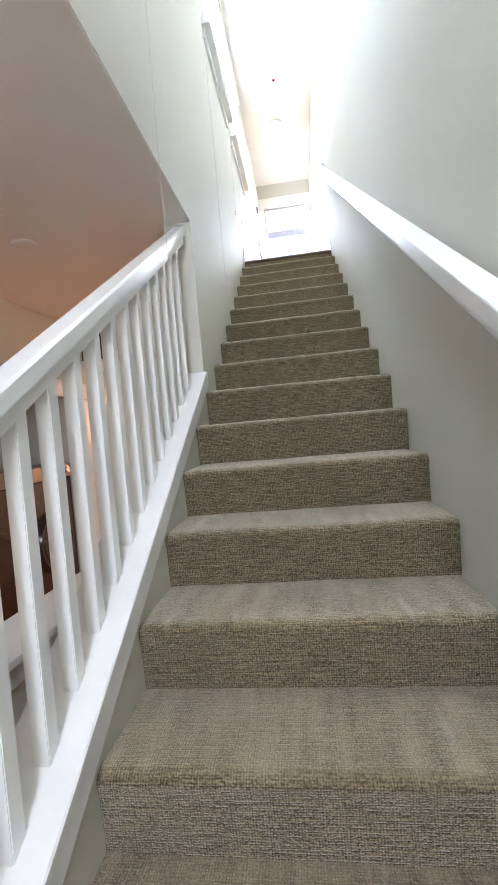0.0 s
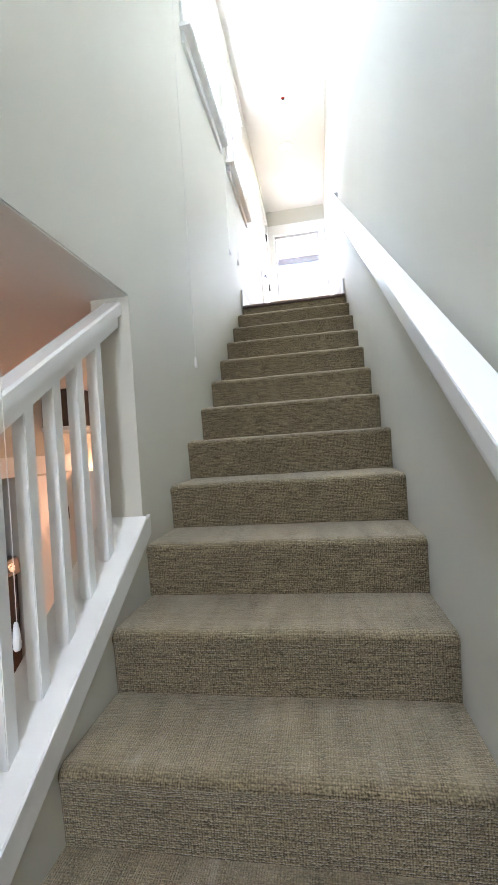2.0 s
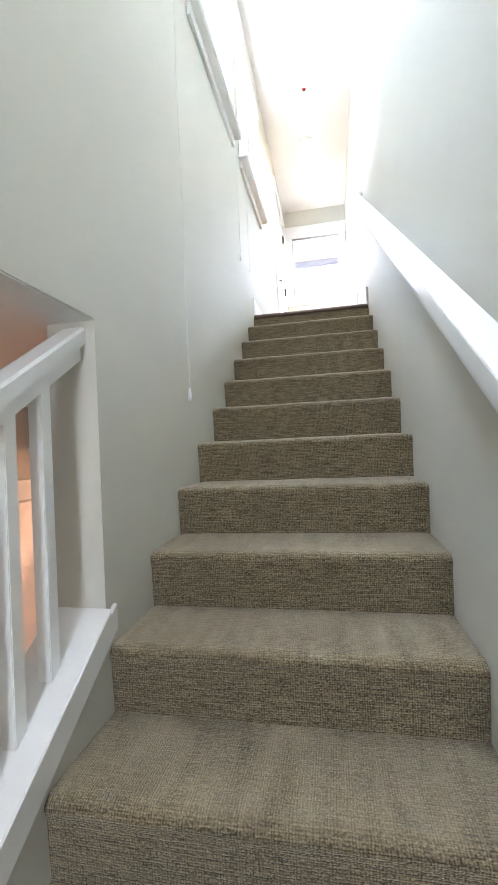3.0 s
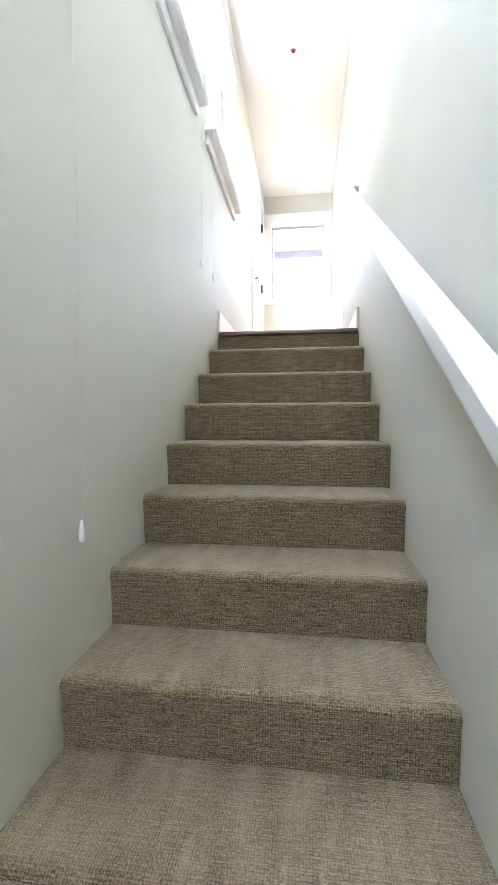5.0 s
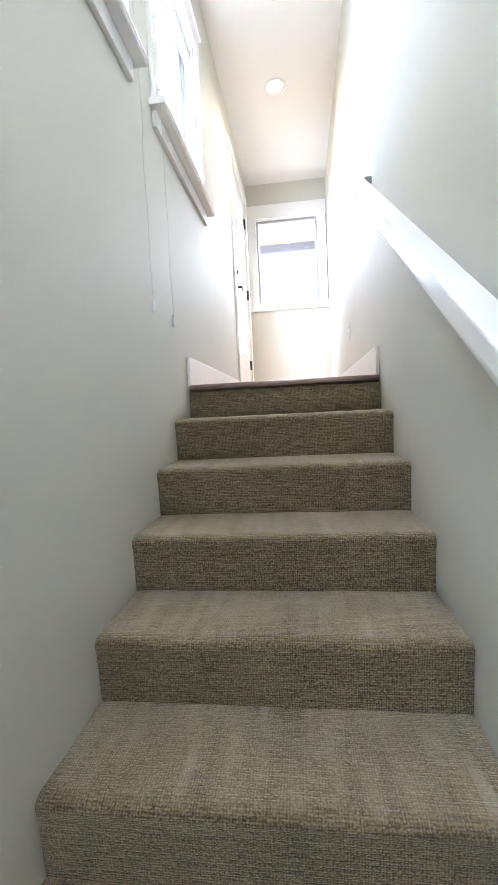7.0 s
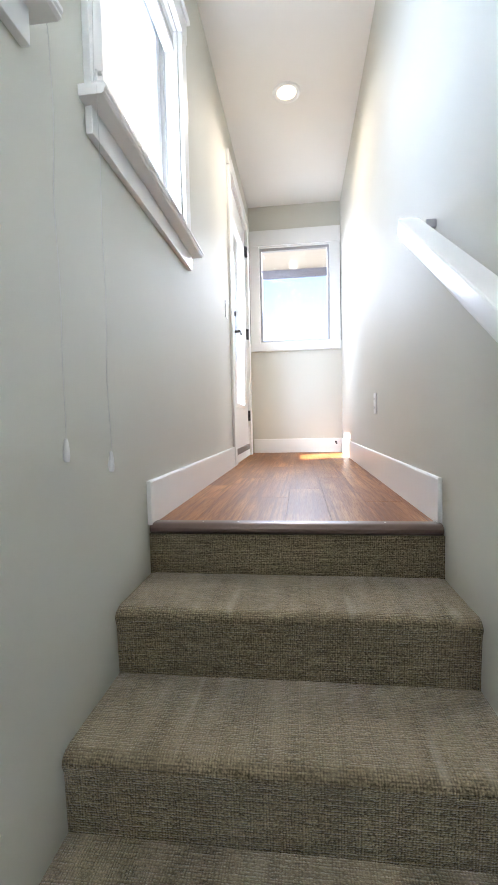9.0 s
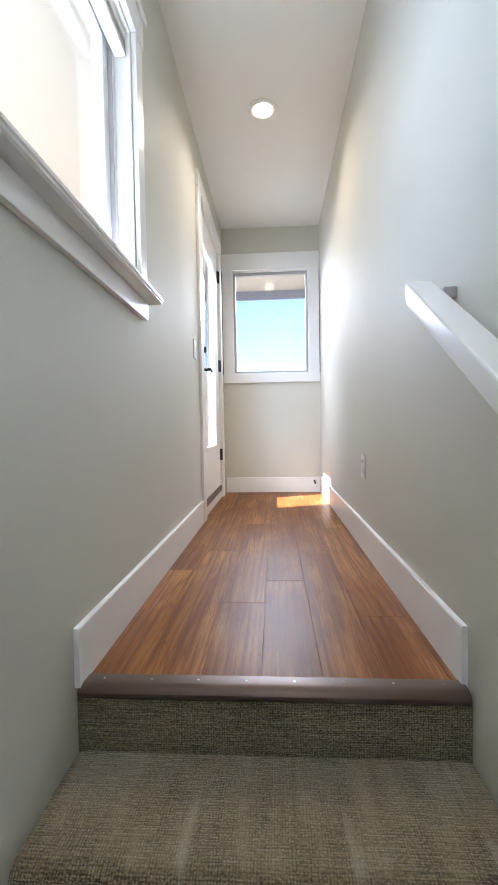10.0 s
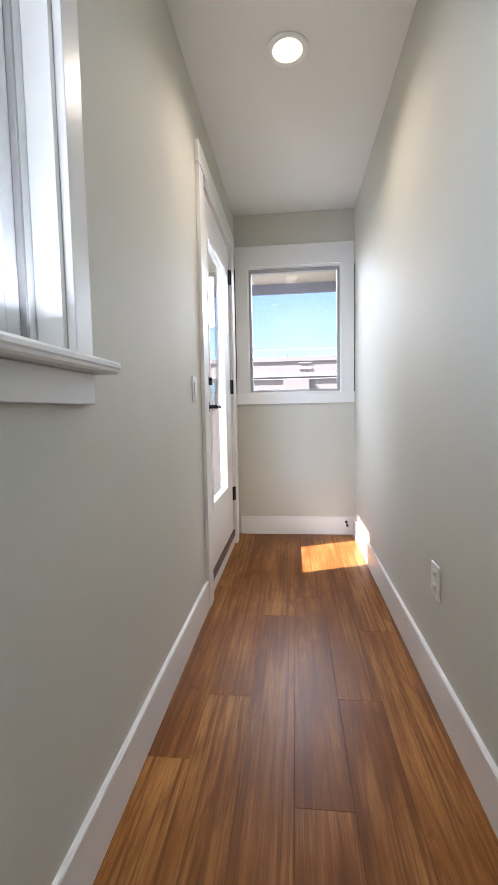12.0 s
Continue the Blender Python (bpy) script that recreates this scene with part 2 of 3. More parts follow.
def lathe(bm, profile, centre, seg=32):
    """A profile of (radius, z) turned about the upright axis."""
    rings = []
    for r, z in profile:
        rings.append([bm.verts.new((centre[0] + r * math.cos(6.2832 * i / seg), centre[1] + r * math.sin(6.2832 * i / seg), centre[2] + z)) for i in range(seg)])
    for lo, hi in zip(rings, rings[1:]):
        for i in range(seg):
            bm.faces.new((lo[i], lo[(i + 1) % seg], hi[(i + 1) % seg], hi[i]))


def finish(name, bm, material, smooth=False):
    bmesh.ops.recalc_face_normals(bm, faces=bm.faces[:])
    me = bpy.data.meshes.new(name)
    bm.to_mesh(me)
    bm.free()
    me.materials.append(material)
    if smooth:
        me.shade_smooth()
        me.set_sharp_from_angle(angle=radians(35))
    return new(name, me)


def part(name, bm, material, parent, label="", smooth=False):
    ob = finish(name, bm, material, smooth)
    ob.parent = parent
    ob.matrix_parent_inverse = Matrix.Translation(parent.matrix_basis.translation).inverted()
    if parent.parent:
        ob.matrix_parent_inverse = Matrix.Identity(4)
    return tagged(ob, label)


def empty(name, label, category, group="", kind=""):
    return tagged(new(name), label, category, group, kind)


def one_box(name, dims, material, parent, bevel=0.002, label=""):
    bm = bmesh.new()
    box(bm, *dims, bevel=bevel)
    return part(name, bm, material, parent, label)


def panel_wall(name, plane, t0, t1, a0, a1, z0, z1, holes, material, label):
    """An upright wall of thickness t0..t1 with rectangular holes (a0, a1, z0, z1) right through it."""
    al = sorted({a0, a1, *[h[i] for h in holes for i in (0, 1) if a0 < h[i] < a1]})
    zl = sorted({z0, z1, *[h[i] for h in holes for i in (2, 3) if z0 < h[i] < z1]})

    def solid(i, j):
        if not (0 <= i < len(al) - 1 and 0 <= j < len(zl) - 1):
            return False
        a, z = (al[i] + al[i + 1]) / 2, (zl[j] + zl[j + 1]) / 2
        return not any(h[0] < a < h[1] and h[2] < z < h[3] for h in holes)

    bm = bmesh.new()
    seen = {}

    def v(t, a, z):
        p = (t, a, z) if plane == 'x' else (a, t, z)
        if p not in seen:
            seen[p] = bm.verts.new(p)
        return seen[p]

    for i in range(len(al) - 1):
        for j in range(len(zl) - 1):
            if not solid(i, j):
                continue
            a, b, c, d = al[i], al[i + 1], zl[j], zl[j + 1]
            for t in (t0, t1):
                bm.faces.new((v(t, a, c), v(t, b, c), v(t, b, d), v(t, a, d)))
            for di, dj, p, q in ((-1, 0, (a, c), (a, d)), (1, 0, (b, c), (b, d)), (0, -1, (a, c), (b, c)), (0, 1, (a, d), (b, d))):
                if not solid(i + di, j + dj):
                    bm.faces.new((v(t0, *p), v(t1, *p), v(t1, *q), v(t0, *q)))
    return tagged(finish(name, bm, material), label, "wall", kind="structure")


# ---- plan ----
W = 0.92                     # clear width between the walls
RUN, RISE = 0.2697, 0.176    # one step
SLOPE = RISE / RUN
LOW = -19 * RISE             # lower floor
LOWC = -0.727                # lower ceiling
CEILZ = 2.5
END = 3.108                  # face of the end wall
TH = 0.14
JAMB = -2.435                # end of the closed wall beside the flight
WINDOWS = [(-3.85, -3.055), (-2.66, -1.865), (-1.43, -0.63), (-0.255, 0.54)]
WZ0, WZ1 = 1.108, 2.0
DOOR = (1.79, 3.06, 0.0, 2.17)

holes = [(a, b, WZ0, WZ1) for a, b in WINDOWS] + [DOOR, (-6.4, JAMB, LOW - 1, LOWC + 0.004)]
panel_wall("wall_west", 'x', -TH, 0.0, -6.4, END, LOW, CEILZ, holes, WALL, "pale grey-green painted wall beside the stairs")
panel_wall("wall_east", 'x', W, W + TH, -6.4, END, LOW, CEILZ, [], WALL, "pale grey-green painted wall along the handrail")
panel_wall("wall_north", 'y', END, END + TH, -TH, W + TH, -0.3, CEILZ, [(0.092, 0.828, 1.125, 2.11)], WALL, "pale grey-green end wall with a window")
# the opening in wall_south is unseen, added only to hold the fill lamp
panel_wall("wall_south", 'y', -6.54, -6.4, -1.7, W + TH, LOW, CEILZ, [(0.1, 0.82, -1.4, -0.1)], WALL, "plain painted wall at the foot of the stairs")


def slab(name, dims, material, label, category):
    bm = bmesh.new()
    box(bm, *dims)
    return tagged(finish(name, bm, material), label, category, kind="structure")


slab("ceiling", (-TH, W + TH, -6.54, END + TH, CEILZ, CEILZ + 0.12), CEIL, "flat white painted ceiling", "ceiling")
slab("ceiling_lower", (-2.4, -0.003, -6.4, 1.0, LOWC, LOWC + 0.12), CEIL, "white painted ceiling of the lower room", "ceiling")
slab("floor_lower", (-2.4, W, -6.4, 1.0, LOW - 0.12, LOW), LOWWOOD, "plain lower floor", "floor")
floor = slab("floor", (0.0, W, 0.04, END, -0.16, -0.012), SUBFLOOR, "warm brown wood plank floor", "floor")

bm = bmesh.new()
box(bm, -0.05, 0.0, 2.932, 3.06, 0.0, 2.17)
tagged(finish("wall_door_side", bm, WALL), "narrow painted wall strip beside the door", "wall", kind="structure")

# knee wall under the balustrade
bm = bmesh.new()
foot = -4.95
v = [bm.verts.new(p) for x in (-TH, 0.0) for p in ((x, JAMB, LOW), (x, JAMB, SLOPE * JAMB + 0.075), (x, foot, SLOPE * foot + 0.075), (x, foot, LOW))]
bm.faces.new(v[:4]); bm.faces.new(v[4:][::-1])
for i in range(4):
    bm.faces.new((v[i], v[(i + 1) % 4], v[4 + (i + 1) % 4], v[4 + i]))
tagged(finish("wall_knee", bm, WALL), "low sloping painted wall under the balustrade", "wall", kind="structure")

# ---- stairs ----
stairs = empty("stairs", "carpeted straight flight in looped greige carpet", "stairs", kind="structure")


CRISE = 0.178   # carpeted rise; the topmost one is shorter


def step(k):
    """One carpeted step: riser, rounded nose and tread, pressed and uneven as carpet is."""
    y, z = -k * RUN, 0.02 - k * CRISE
    r, deep = 0.023, 0.032
    prof = [(y + 0.011, z - CRISE - 0.004)]
    prof += [(y + 0.011 - 0.008 * s, z - CRISE + (CRISE - 2 * r) * s) for s in (0.25, 0.5, 0.75, 1.0)]
    prof += [(y + deep - 0.003 + deep * math.cos(a), z - r + r * math.sin(a)) for a in [radians(d) for d in (196, 180, 165, 150, 135, 120, 105, 92)]]
    prof += [(y + deep + s * (RUN + 0.014 - deep), z) for s in (0.05, 0.3, 0.6, 0.85, 1.0)]
    bm = bmesh.new()
    uv = bm.loops.layers.uv.new("UVMap")
    cols = 46
    grid, along = [], [0.0]
    for p, q in zip(prof, prof[1:]):
        along.append(along[-1] + math.dist(p, q))
    for i in range(cols + 1):
        x = 0.001 + (W - 0.002) * i / cols
        line = []
        for (py, pz), s in zip(prof, along):
            n = noise.noise(Vector((x * 7, s * 11, k * 3.7))) * 0.0022 + noise.noise(Vector((x * 38, s * 40, k))) * 0.0008
            n += -0.004 if i in (0, cols) else 0.0
            line.append((bm.verts.new((x, py - n, pz + n)), (x + k * 1.37, s)))
        grid.append(line)
    for a, b in zip(grid, grid[1:]):
        for j in range(len(prof) - 1):
            f = bm.faces.new((a[j][0], b[j][0], b[j + 1][0], a[j + 1][0]))
            for lp, c in zip(f.loops, (a[j][1], b[j][1], b[j + 1][1], a[j + 1][1])):
                lp[uv].uv = c
    f = bm.verts.new((0.001, y + RUN + 0.03, z - CRISE - 0.004)), bm.verts.new((W - 0.001, y + RUN + 0.03, z - CRISE - 0.004))
    bm.faces.new((grid[0][0][0], f[0], f[1], grid[-1][0][0], *[c[0][0] for c in grid[-2:0:-1]]))
    bm.faces.new((f[0], grid[0][-1][0], *[c[-1][0] for c in grid[1:]], f[1]))
    bm.faces.new((f[0], *[q[0] for q in grid[0]]))
    bm.faces.new((f[1], *[q[0] for q in grid[-1][::-1]]))
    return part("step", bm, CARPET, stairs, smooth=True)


for k in range(1, 19):
    step(k)

# top riser under the bullnose
bm = bmesh.new()
uv = bm.loops.layers.uv.new("UVMap")
cols = [[bm.verts.new((0.001 + (W - 0.002) * i / 30, 0.004 + 0.0012 * noise.noise(Vector((i * 0.7, j, 5))), -0.03 - 0.132 * j / 4)) for j in range(5)] for i in range(31)]
for i in range(30):
    for j in range(4):
        f = bm.faces.new((cols[i][j], cols[i + 1][j], cols[i + 1][j + 1], cols[i][j + 1]))
        for lp, (ii, jj) in zip(f.loops, ((i, j), (i + 1, j), (i + 1, j + 1), (i, j + 1))):
            lp[uv].uv = (27.3 + 0.03 * ii, 0.15 - 0.037 * jj)
back = [bm.verts.new((x, 0.018, z)) for x, z in ((0.001, -0.03), (W - 0.001, -0.03), (W - 0.001, -0.162), (0.001, -0.162))]
bm.faces.new(back)
bm.faces.new((back[0], back[1], *[c[0] for c in cols[::-1]]))
bm.faces.new((back[3], back[2], *[c[4] for c in cols[::-1]]))
bm.faces.new((back[0], back[3], *cols[0][::-1]))
bm.faces.new((back[1], back[2], *cols[30][::-1]))
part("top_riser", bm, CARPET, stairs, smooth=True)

bm = bmesh.new()
sweep(bm, [(0.05, -0.011), (0.05, 0.004), (0.016, 0.006), (0.004, 0.004), (-0.005, -0.002), (-0.009, -0.009), (-0.008, -0.018), (-0.001, -0.025), (0.016, -0.027), (0.018, -0.012)], 'x', 0.007, W - 0.007)
nose = tagged(finish("stair_nosing", bm, NOSING, True), "dark bronze metal bullnose nosing at the top step", "stair nosing", kind="structure")
for i in range(8):
    bm = bmesh.new()
    tube(bm, (0.06 + 0.115 * i, 0.028, 0.0045), (0.06 + 0.115 * i, 0.028, 0.0068), 0.0035, 0.0025, 10)
    part("screw", bm, STEEL, nose)

# ---- trim ----
def baseboard(name, prof, ax, a, b):
    bm = bmesh.new()
    sweep(bm, prof, ax, a, b)
    tagged(finish(name, bm, TRIM), "tall flat white painted baseboard", "baseboard", kind="structure")


BB = 0.142
face = [(0, 0.0), (0.014, 0.0), (0.014, BB - 0.004), (0.011, BB), (0, BB)]
baseboard("baseboard_west", [(x, z) for x, z in face], 'y', -0.005, 1.775)
baseboard("baseboard_east", [(W - x, z) for x, z in face], 'y', 0.03, END)
baseboard("baseboard_north", [(END - x, z) for x, z in face], 'x', 0.016, W - 0.0145)


# ---- side windows ----
def side_window(name, y0, y1):
    win = empty(name, "white painted wood window with stool, apron and deep jambs", "window", "windows over the stairs", "structure")
    win.location = (0, (y0 + y1) / 2, WZ0)
    c = 0.07
    one_box("casing", (0.0005, 0.019, y0 - c, y0, WZ0, WZ1), TRIM, win)
    one_box("casing", (0.0005, 0.019, y1, y1 + c, WZ0, WZ1), TRIM, win)
    bm = bmesh.new()
    box(bm, 0.0005, 0.022, y0 - c - 0.012, y1 + c + 0.012, WZ1, WZ1 + 0.1, 0.002)
    box(bm, 0.0005, 0.034, y0 - c - 0.028, y1 + c + 0.028, WZ1 + 0.1, WZ1 + 0.122, 0.003)
    part("head_casing", bm, TRIM, win)
    bm = bmesh.new()
    nose_prof = [(0.0005, WZ0 - 0.026), (0.058, WZ0 - 0.026), (0.064, WZ0 - 0.022), (0.064, WZ0 - 0.016), (0.068, WZ0 - 0.013), (0.068, WZ0 - 0.005), (0.063, WZ0), (0.0005, WZ0)]
    sweep(bm, nose_prof, 'y', y0 - c - 0.03, y1 + c + 0.03)
    box(bm, -0.055, 0.0005, y0 + 0.001, y1 - 0.001, WZ0 - 0.024, WZ0 + 0.002)
    part("stool", bm, TRIM, win)
    one_box("apron", (0.0005, 0.019, y0 - c, y1 + c, WZ0 - 0.092, WZ0 - 0.0265), TRIM, win)
    # jamb lining
    one_box("jamb", (-0.055, 0.0, y0, y0 + 0.014, WZ0 + 0.002, WZ1 - 0.014), TRIM, win, 0.001)
    one_box("jamb", (-0.055, 0.0, y1 - 0.014, y1, WZ0 + 0.002, WZ1 - 0.014), TRIM, win, 0.001)
    one_box("head_jamb", (-0.055, 0.0, y0, y1, WZ1 - 0.014, WZ1), TRIM, win, 0.001)
    # vinyl slider: outer frame, fixed and sliding sash
    bm = bmesh.new()
    fa, fb, za, zb = y0 + 0.002, y1 - 0.002, WZ0 + 0.002, WZ1 - 0.002
    for d in ((fa, fa + 0.034, za, zb), (fb - 0.034, fb, za, zb), (fa + 0.034, fb - 0.034, za, za + 0.034), (fa + 0.034, fb - 0.034, zb - 0.034, zb)):
        box(bm, -0.125, -0.056, *d, bevel=0.002)
    frame_ob = part("window_frame", bm, VINYL, win)
    one_box("gasket", (-0.112, -0.0555, fb - 0.041, fb - 0.034, za + 0.034, zb - 0.034), GASKET, frame_ob, 0.001)
    sa, sb, sz, st = fa + 0.036, fb - 0.042, za + 0.036, zb - 0.036
    # bottom rail made extra tall, out of view, to block direct sun
    bm = bmesh.new()
    for d in ((sa, sa + 0.042, sz, st), (sb - 0.042, sb, sz, st), (sa + 0.042, sb - 0.042, sz, sz + 0.115), (sa + 0.042, sb - 0.042, st - 0.042, st)):
        box(bm, -0.108, -0.068, *d, bevel=0.004)
    sash = part("sash", bm, VINYL, win)
    bm = bmesh.new()
    box(bm, -0.091, -0.087, sa + 0.04, sb - 0.04, sz + 0.113, st - 0.04)
    pane = part("pane", bm, PANE, sash)
    pane.visible_shadow = False
    # gathered shade at the head
    shade = empty("window_shade", "white cellular window shade drawn fully up", "window shade", "shades over the stairs")
    shade.location = (-0.03, (y0 + y1) / 2, WZ1 - 0.02)
    one_box("headrail", (-0.052, -0.012, y0 + 0.018, y1 - 0.018, WZ1 - 0.05, WZ1 - 0.0145), PLASTIC, shade, 0.003)
    bm = bmesh.new()
    prof = []
    for i in range(7):
        z = WZ1 - 0.051 - 0.004 * i
        prof += [(-0.018, z), (-0.013, z - 0.002)]
    prof += [(-0.05, p[1]) for p in prof[::-1]]
    sweep(bm, prof, 'y', y0 + 0.02, y1 - 0.02)
    part("folded_cells", bm, CORD, shade)
    one_box("bottom_rail", (-0.053, -0.011, y0 + 0.018, y1 - 0.018, WZ1 - 0.098, WZ1 - 0.08), PLASTIC, shade, 0.003)
    return win


for i, (a, b) in enumerate(WINDOWS):
    side_window("window_%d" % (i + 1), a, b)


def blind_cord(x, y, top, low, start_y):
    """A thin cord that leaves the window, passes over the stool and hangs with a moulded pull."""
    cord = empty("blind_cord", "thin white shade cord with a small plastic pull", "blind cord", "blind cords")
    cord.location = (x, y, low)
    bm = bmesh.new()
    pts = [Vector((0.022, start_y, top + 0.35)), Vector((0.028, start_y + (y - start_y) * 0.5, top + 0.02)), Vector((x, y, top - 0.015))]
    n = 14
    pts += [Vector((x + 0.002 * math.sin(i * 1.1), y + 0.003 * math.sin(i * 0.7 + x * 90), top - 0.015 + (low + 0.03 - top) * (i + 1) / n)) for i in range(n)]
    rings = []
    for p in pts:
        rings.append([bm.verts.new((p.x + 0.0008 * math.cos(q * 1.0472), p.y + 0.0008 * math.sin(q * 1.0472), p.z)) for q in range(6)])
    for lo, hi in zip(rings, rings[1:]):
        for q in range(6):
            bm.faces.new((lo[q], lo[(q + 1) % 6], hi[(q + 1) % 6], hi[q]))
    part("cord", bm, CORD, cord)
    bm = bmesh.new()
    lathe(bm, [(0.0, 0.03), (0.0025, 0.03), (0.0042, 0.025), (0.006, 0.012), (0.0072, -0.004), (0.0065, -0.015), (0.0045, -0.019), (0.0, -0.019)], (x, y, low), 14)
    part("pull", bm, PLASTIC, cord, "white plastic pull", True)
    return cord


blind_cord(0.074, -3.15, WZ0, -1.575, -3.10)
blind_cord(0.072, -1.90, WZ0, -0.872, -1.86)
blind_cord(0.012, -0.488, WZ0, 0.27, -0.56)
blind_cord(0.05, -0.362, WZ0, 0.235, -0.30)
bm = bmesh.new()
box(bm, 0.019, 0.026, -0.306, -0.296, WZ0 + 0.03, WZ0 + 0.07, 0.002)
box(bm, 0.024, 0.036, -0.304, -0.298, WZ0 + 0.035, WZ0 + 0.042, 0.001)
box(bm, 0.024, 0.036, -0.304, -0.298, WZ0 + 0.058, WZ0 + 0.065, 0.001)
tagged(finish("cord_cleat", bm, PLASTIC), "small white cord cleat on the window casing", "cleat")

# ---- end window ----
win = empty("window_5", "fixed end window in wide flat white casing", "window", kind="structure")
win.location = (W / 2, END, 1.1)
one_box("casing", (0.006, 0.102, END - 0.019, END - 0.0005, 1.125, 2.105), TRIM, win)
one_box("casing", (0.818, W - 0.006, END - 0.019, END - 0.0005, 1.125, 2.105), TRIM, win)
one_box("head_casing", (0.003, W - 0.003, END - 0.022, END - 0.0005, 2.105, 2.256), TRIM, win)
one_box("sill", (0.002, W - 0.002, END - 0.026, END - 0.0005, 1.045, 1.125), TRIM, win)
bm = bmesh.new()
for d in ((0.095, 0.108, 1.128, 2.108), (0.812, 0.825, 1.128, 2.108), (0.108, 0.812, 2.094, 2.108), (0.108, 0.812, 1.128, 1.14)):
    box(bm, d[0], d[1], END - 0.002, END + 0.06, d[2], d[3], 0.001)
part("jamb", bm, TRIM, win)
bm = bmesh.new()
for d in ((0.108, 0.128, 1.14, 2.094), (0.792, 0.812, 1.14, 2.094), (0.128, 0.792, 2.066, 2.094), (0.128, 0.792, 1.14, 1.156)):
    box(bm, d[0], d[1], END + 0.026, END + 0.07, d[2], d[3], 0.002)
fr = part("window_frame", bm, GASKET, win)
bm = bmesh.new()
box(bm, 0.126, 0.794, END + 0.045, END + 0.049, 1.154, 2.068)
pane = part("pane", bm, PANE, fr)
pane.visible_shadow = False

# black strips draw the shade of the narrow gaps beside the casings
for xa in (0.0006, W - 0.0056):
    one_box("gap_shade", (xa, xa + 0.005, END - 0.016, END - 0.0005, 1.13, 2.09), BLACK, win, 0.0, "thin black strip painting in the shaded gap")

# ---- door to the deck ----
door = empty("door_1", "white full-glass exterior door, closed, with black hardware", "door", kind="structure")
door.location = (-0.03, 2.35, 0.1)
D0, D1, DZ0, DZ1 = 1.892, 2.818, 0.112, 2.148
G0, G1, GZ0, GZ1 = 2.04, 2.60, 0.45, 1.96
FX, BX = -0.008, -0.052
bm = bmesh.new()
for d in ((D0, G0, DZ0, DZ1), (G1, D1, DZ0, DZ1), (G0, G1, DZ0, GZ0), (G0, G1, GZ1, DZ1)):
    box(bm, BX, FX, *d)
leaf = part("leaf", bm, TRIM, door)
bm = bmesh.new()
m = 0.028
for d in ((G0 - 0.006, G0 + m, GZ0 - 0.006, GZ1 + 0.006), (G1 - m, G1 + 0.006, GZ0 - 0.006, GZ1 + 0.006), (G0 + m, G1 - m, GZ0 - 0.006, GZ0 + m), (G0 + m, G1 - m, GZ1 - m, GZ1 + 0.006)):
    box(bm, FX - 0.03, FX + 0.004, *d, bevel=0.004)
part("glazing_bead", bm, TRIM, leaf)
bm = bmesh.new()
box(bm, -0.026, -0.022, G0 + 0.02, G1 - 0.02, GZ0 + 0.02, GZ1 - 0.02)
pane = part("pane", bm, PANE, leaf)
pane.visible_shadow = False
for z in (0.385, 1.17, 1.95):
    bm = bmesh.new()
    tube(bm, (0.006, 2.826, z - 0.05), (0.006, 2.826, z + 0.05), 0.0075, seg=12)
    box(bm, -0.007, 0.003, 2.800, 2.826, z - 0.05, z + 0.05, 0.001)
    part("hinge", bm, BLACK, door, "black butt hinge")
bm = bmesh.new()
tube(bm, (FX, 1.955, 1.02), (FX + 0.01, 1.955, 1.02), 0.03, 0.027, 20)
tube(bm, (FX + 0.01, 1.955, 1.02), (FX + 0.05, 1.955, 1.02), 0.01, 0.009, 12)
for i in range(8):
    ya, yb = 1.948 + 0.0155 * i, 1.948 + 0.0155 * (i + 1)
    za, zb = (1.021 + 0.006 * math.sin(2.6 * q / 8) - 0.0016 * max(0, q - 4) for q in (i, i + 1))
    tube(bm, (FX + 0.05, ya, za), (FX + 0.05, yb, zb), 0.0115 - 0.0005 * i, 0.011 - 0.0005 * i, 12)
part("lever_handle", bm, BLACK, door, "black lever handle")
bm = bmesh.new()
tube(bm, (FX, 1.955, 1.155), (FX + 0.012, 1.955, 1.155), 0.03, 0.026, 20)
box(bm, FX + 0.012, FX + 0.03, 1.949, 1.961, 1.135, 1.175, 0.003)
part("deadbolt", bm, BLACK, door, "black deadbolt thumb turn")
bm = bmesh.new()
box(bm, -0.13, -0.004, 1.7905, 2.9315, 0.001, 0.062, 0.002)
part("threshold_riser", bm, TRIM, door)
bm = bmesh.new()
box(bm, -0.13, 0.002, 1.877, 2.833, 0.063, 0.1, 0.003)
box(bm, -0.13, -0.004, 1.7905, 1.876, 0.063, 0.1, 0.003)
box(bm, -0.13, -0.004, 2.834, 2.9315, 0.063, 0.1, 0.003)
box(bm, -0.05, 0.004, 1.89, 2.82, 0.1, 0.111, 0.001)
part("threshold", bm, NOSING, door, "dark metal threshold")
# jambs and casing
one_box("jamb", (-0.06, -0.001, 1.7905, 1.888, 0.1005, 2.168), TRIM, door, 0.001)
one_box("jamb", (-0.06, -0.001, 2.822, 2.9315, 0.1005, 2.168), TRIM, door, 0.001)
one_box("head_jamb", (-TH, -0.001, 1.888, 2.822, 2.154, 2.168), TRIM, door, 0.001)
one_box("casing", (0.0005, 0.019, 1.778, 1.873, 0.0, 2.165), TRIM, door)
one_box("casing", (0.0005, 0.019, 2.838, 2.935, 0.0, 2.165), TRIM, door)
bm = bmesh.new()
box(bm, 0.0005, 0.022, 1.766, 2.947, 2.165, 2.268, 0.002)
part("head_casing", bm, TRIM, door)

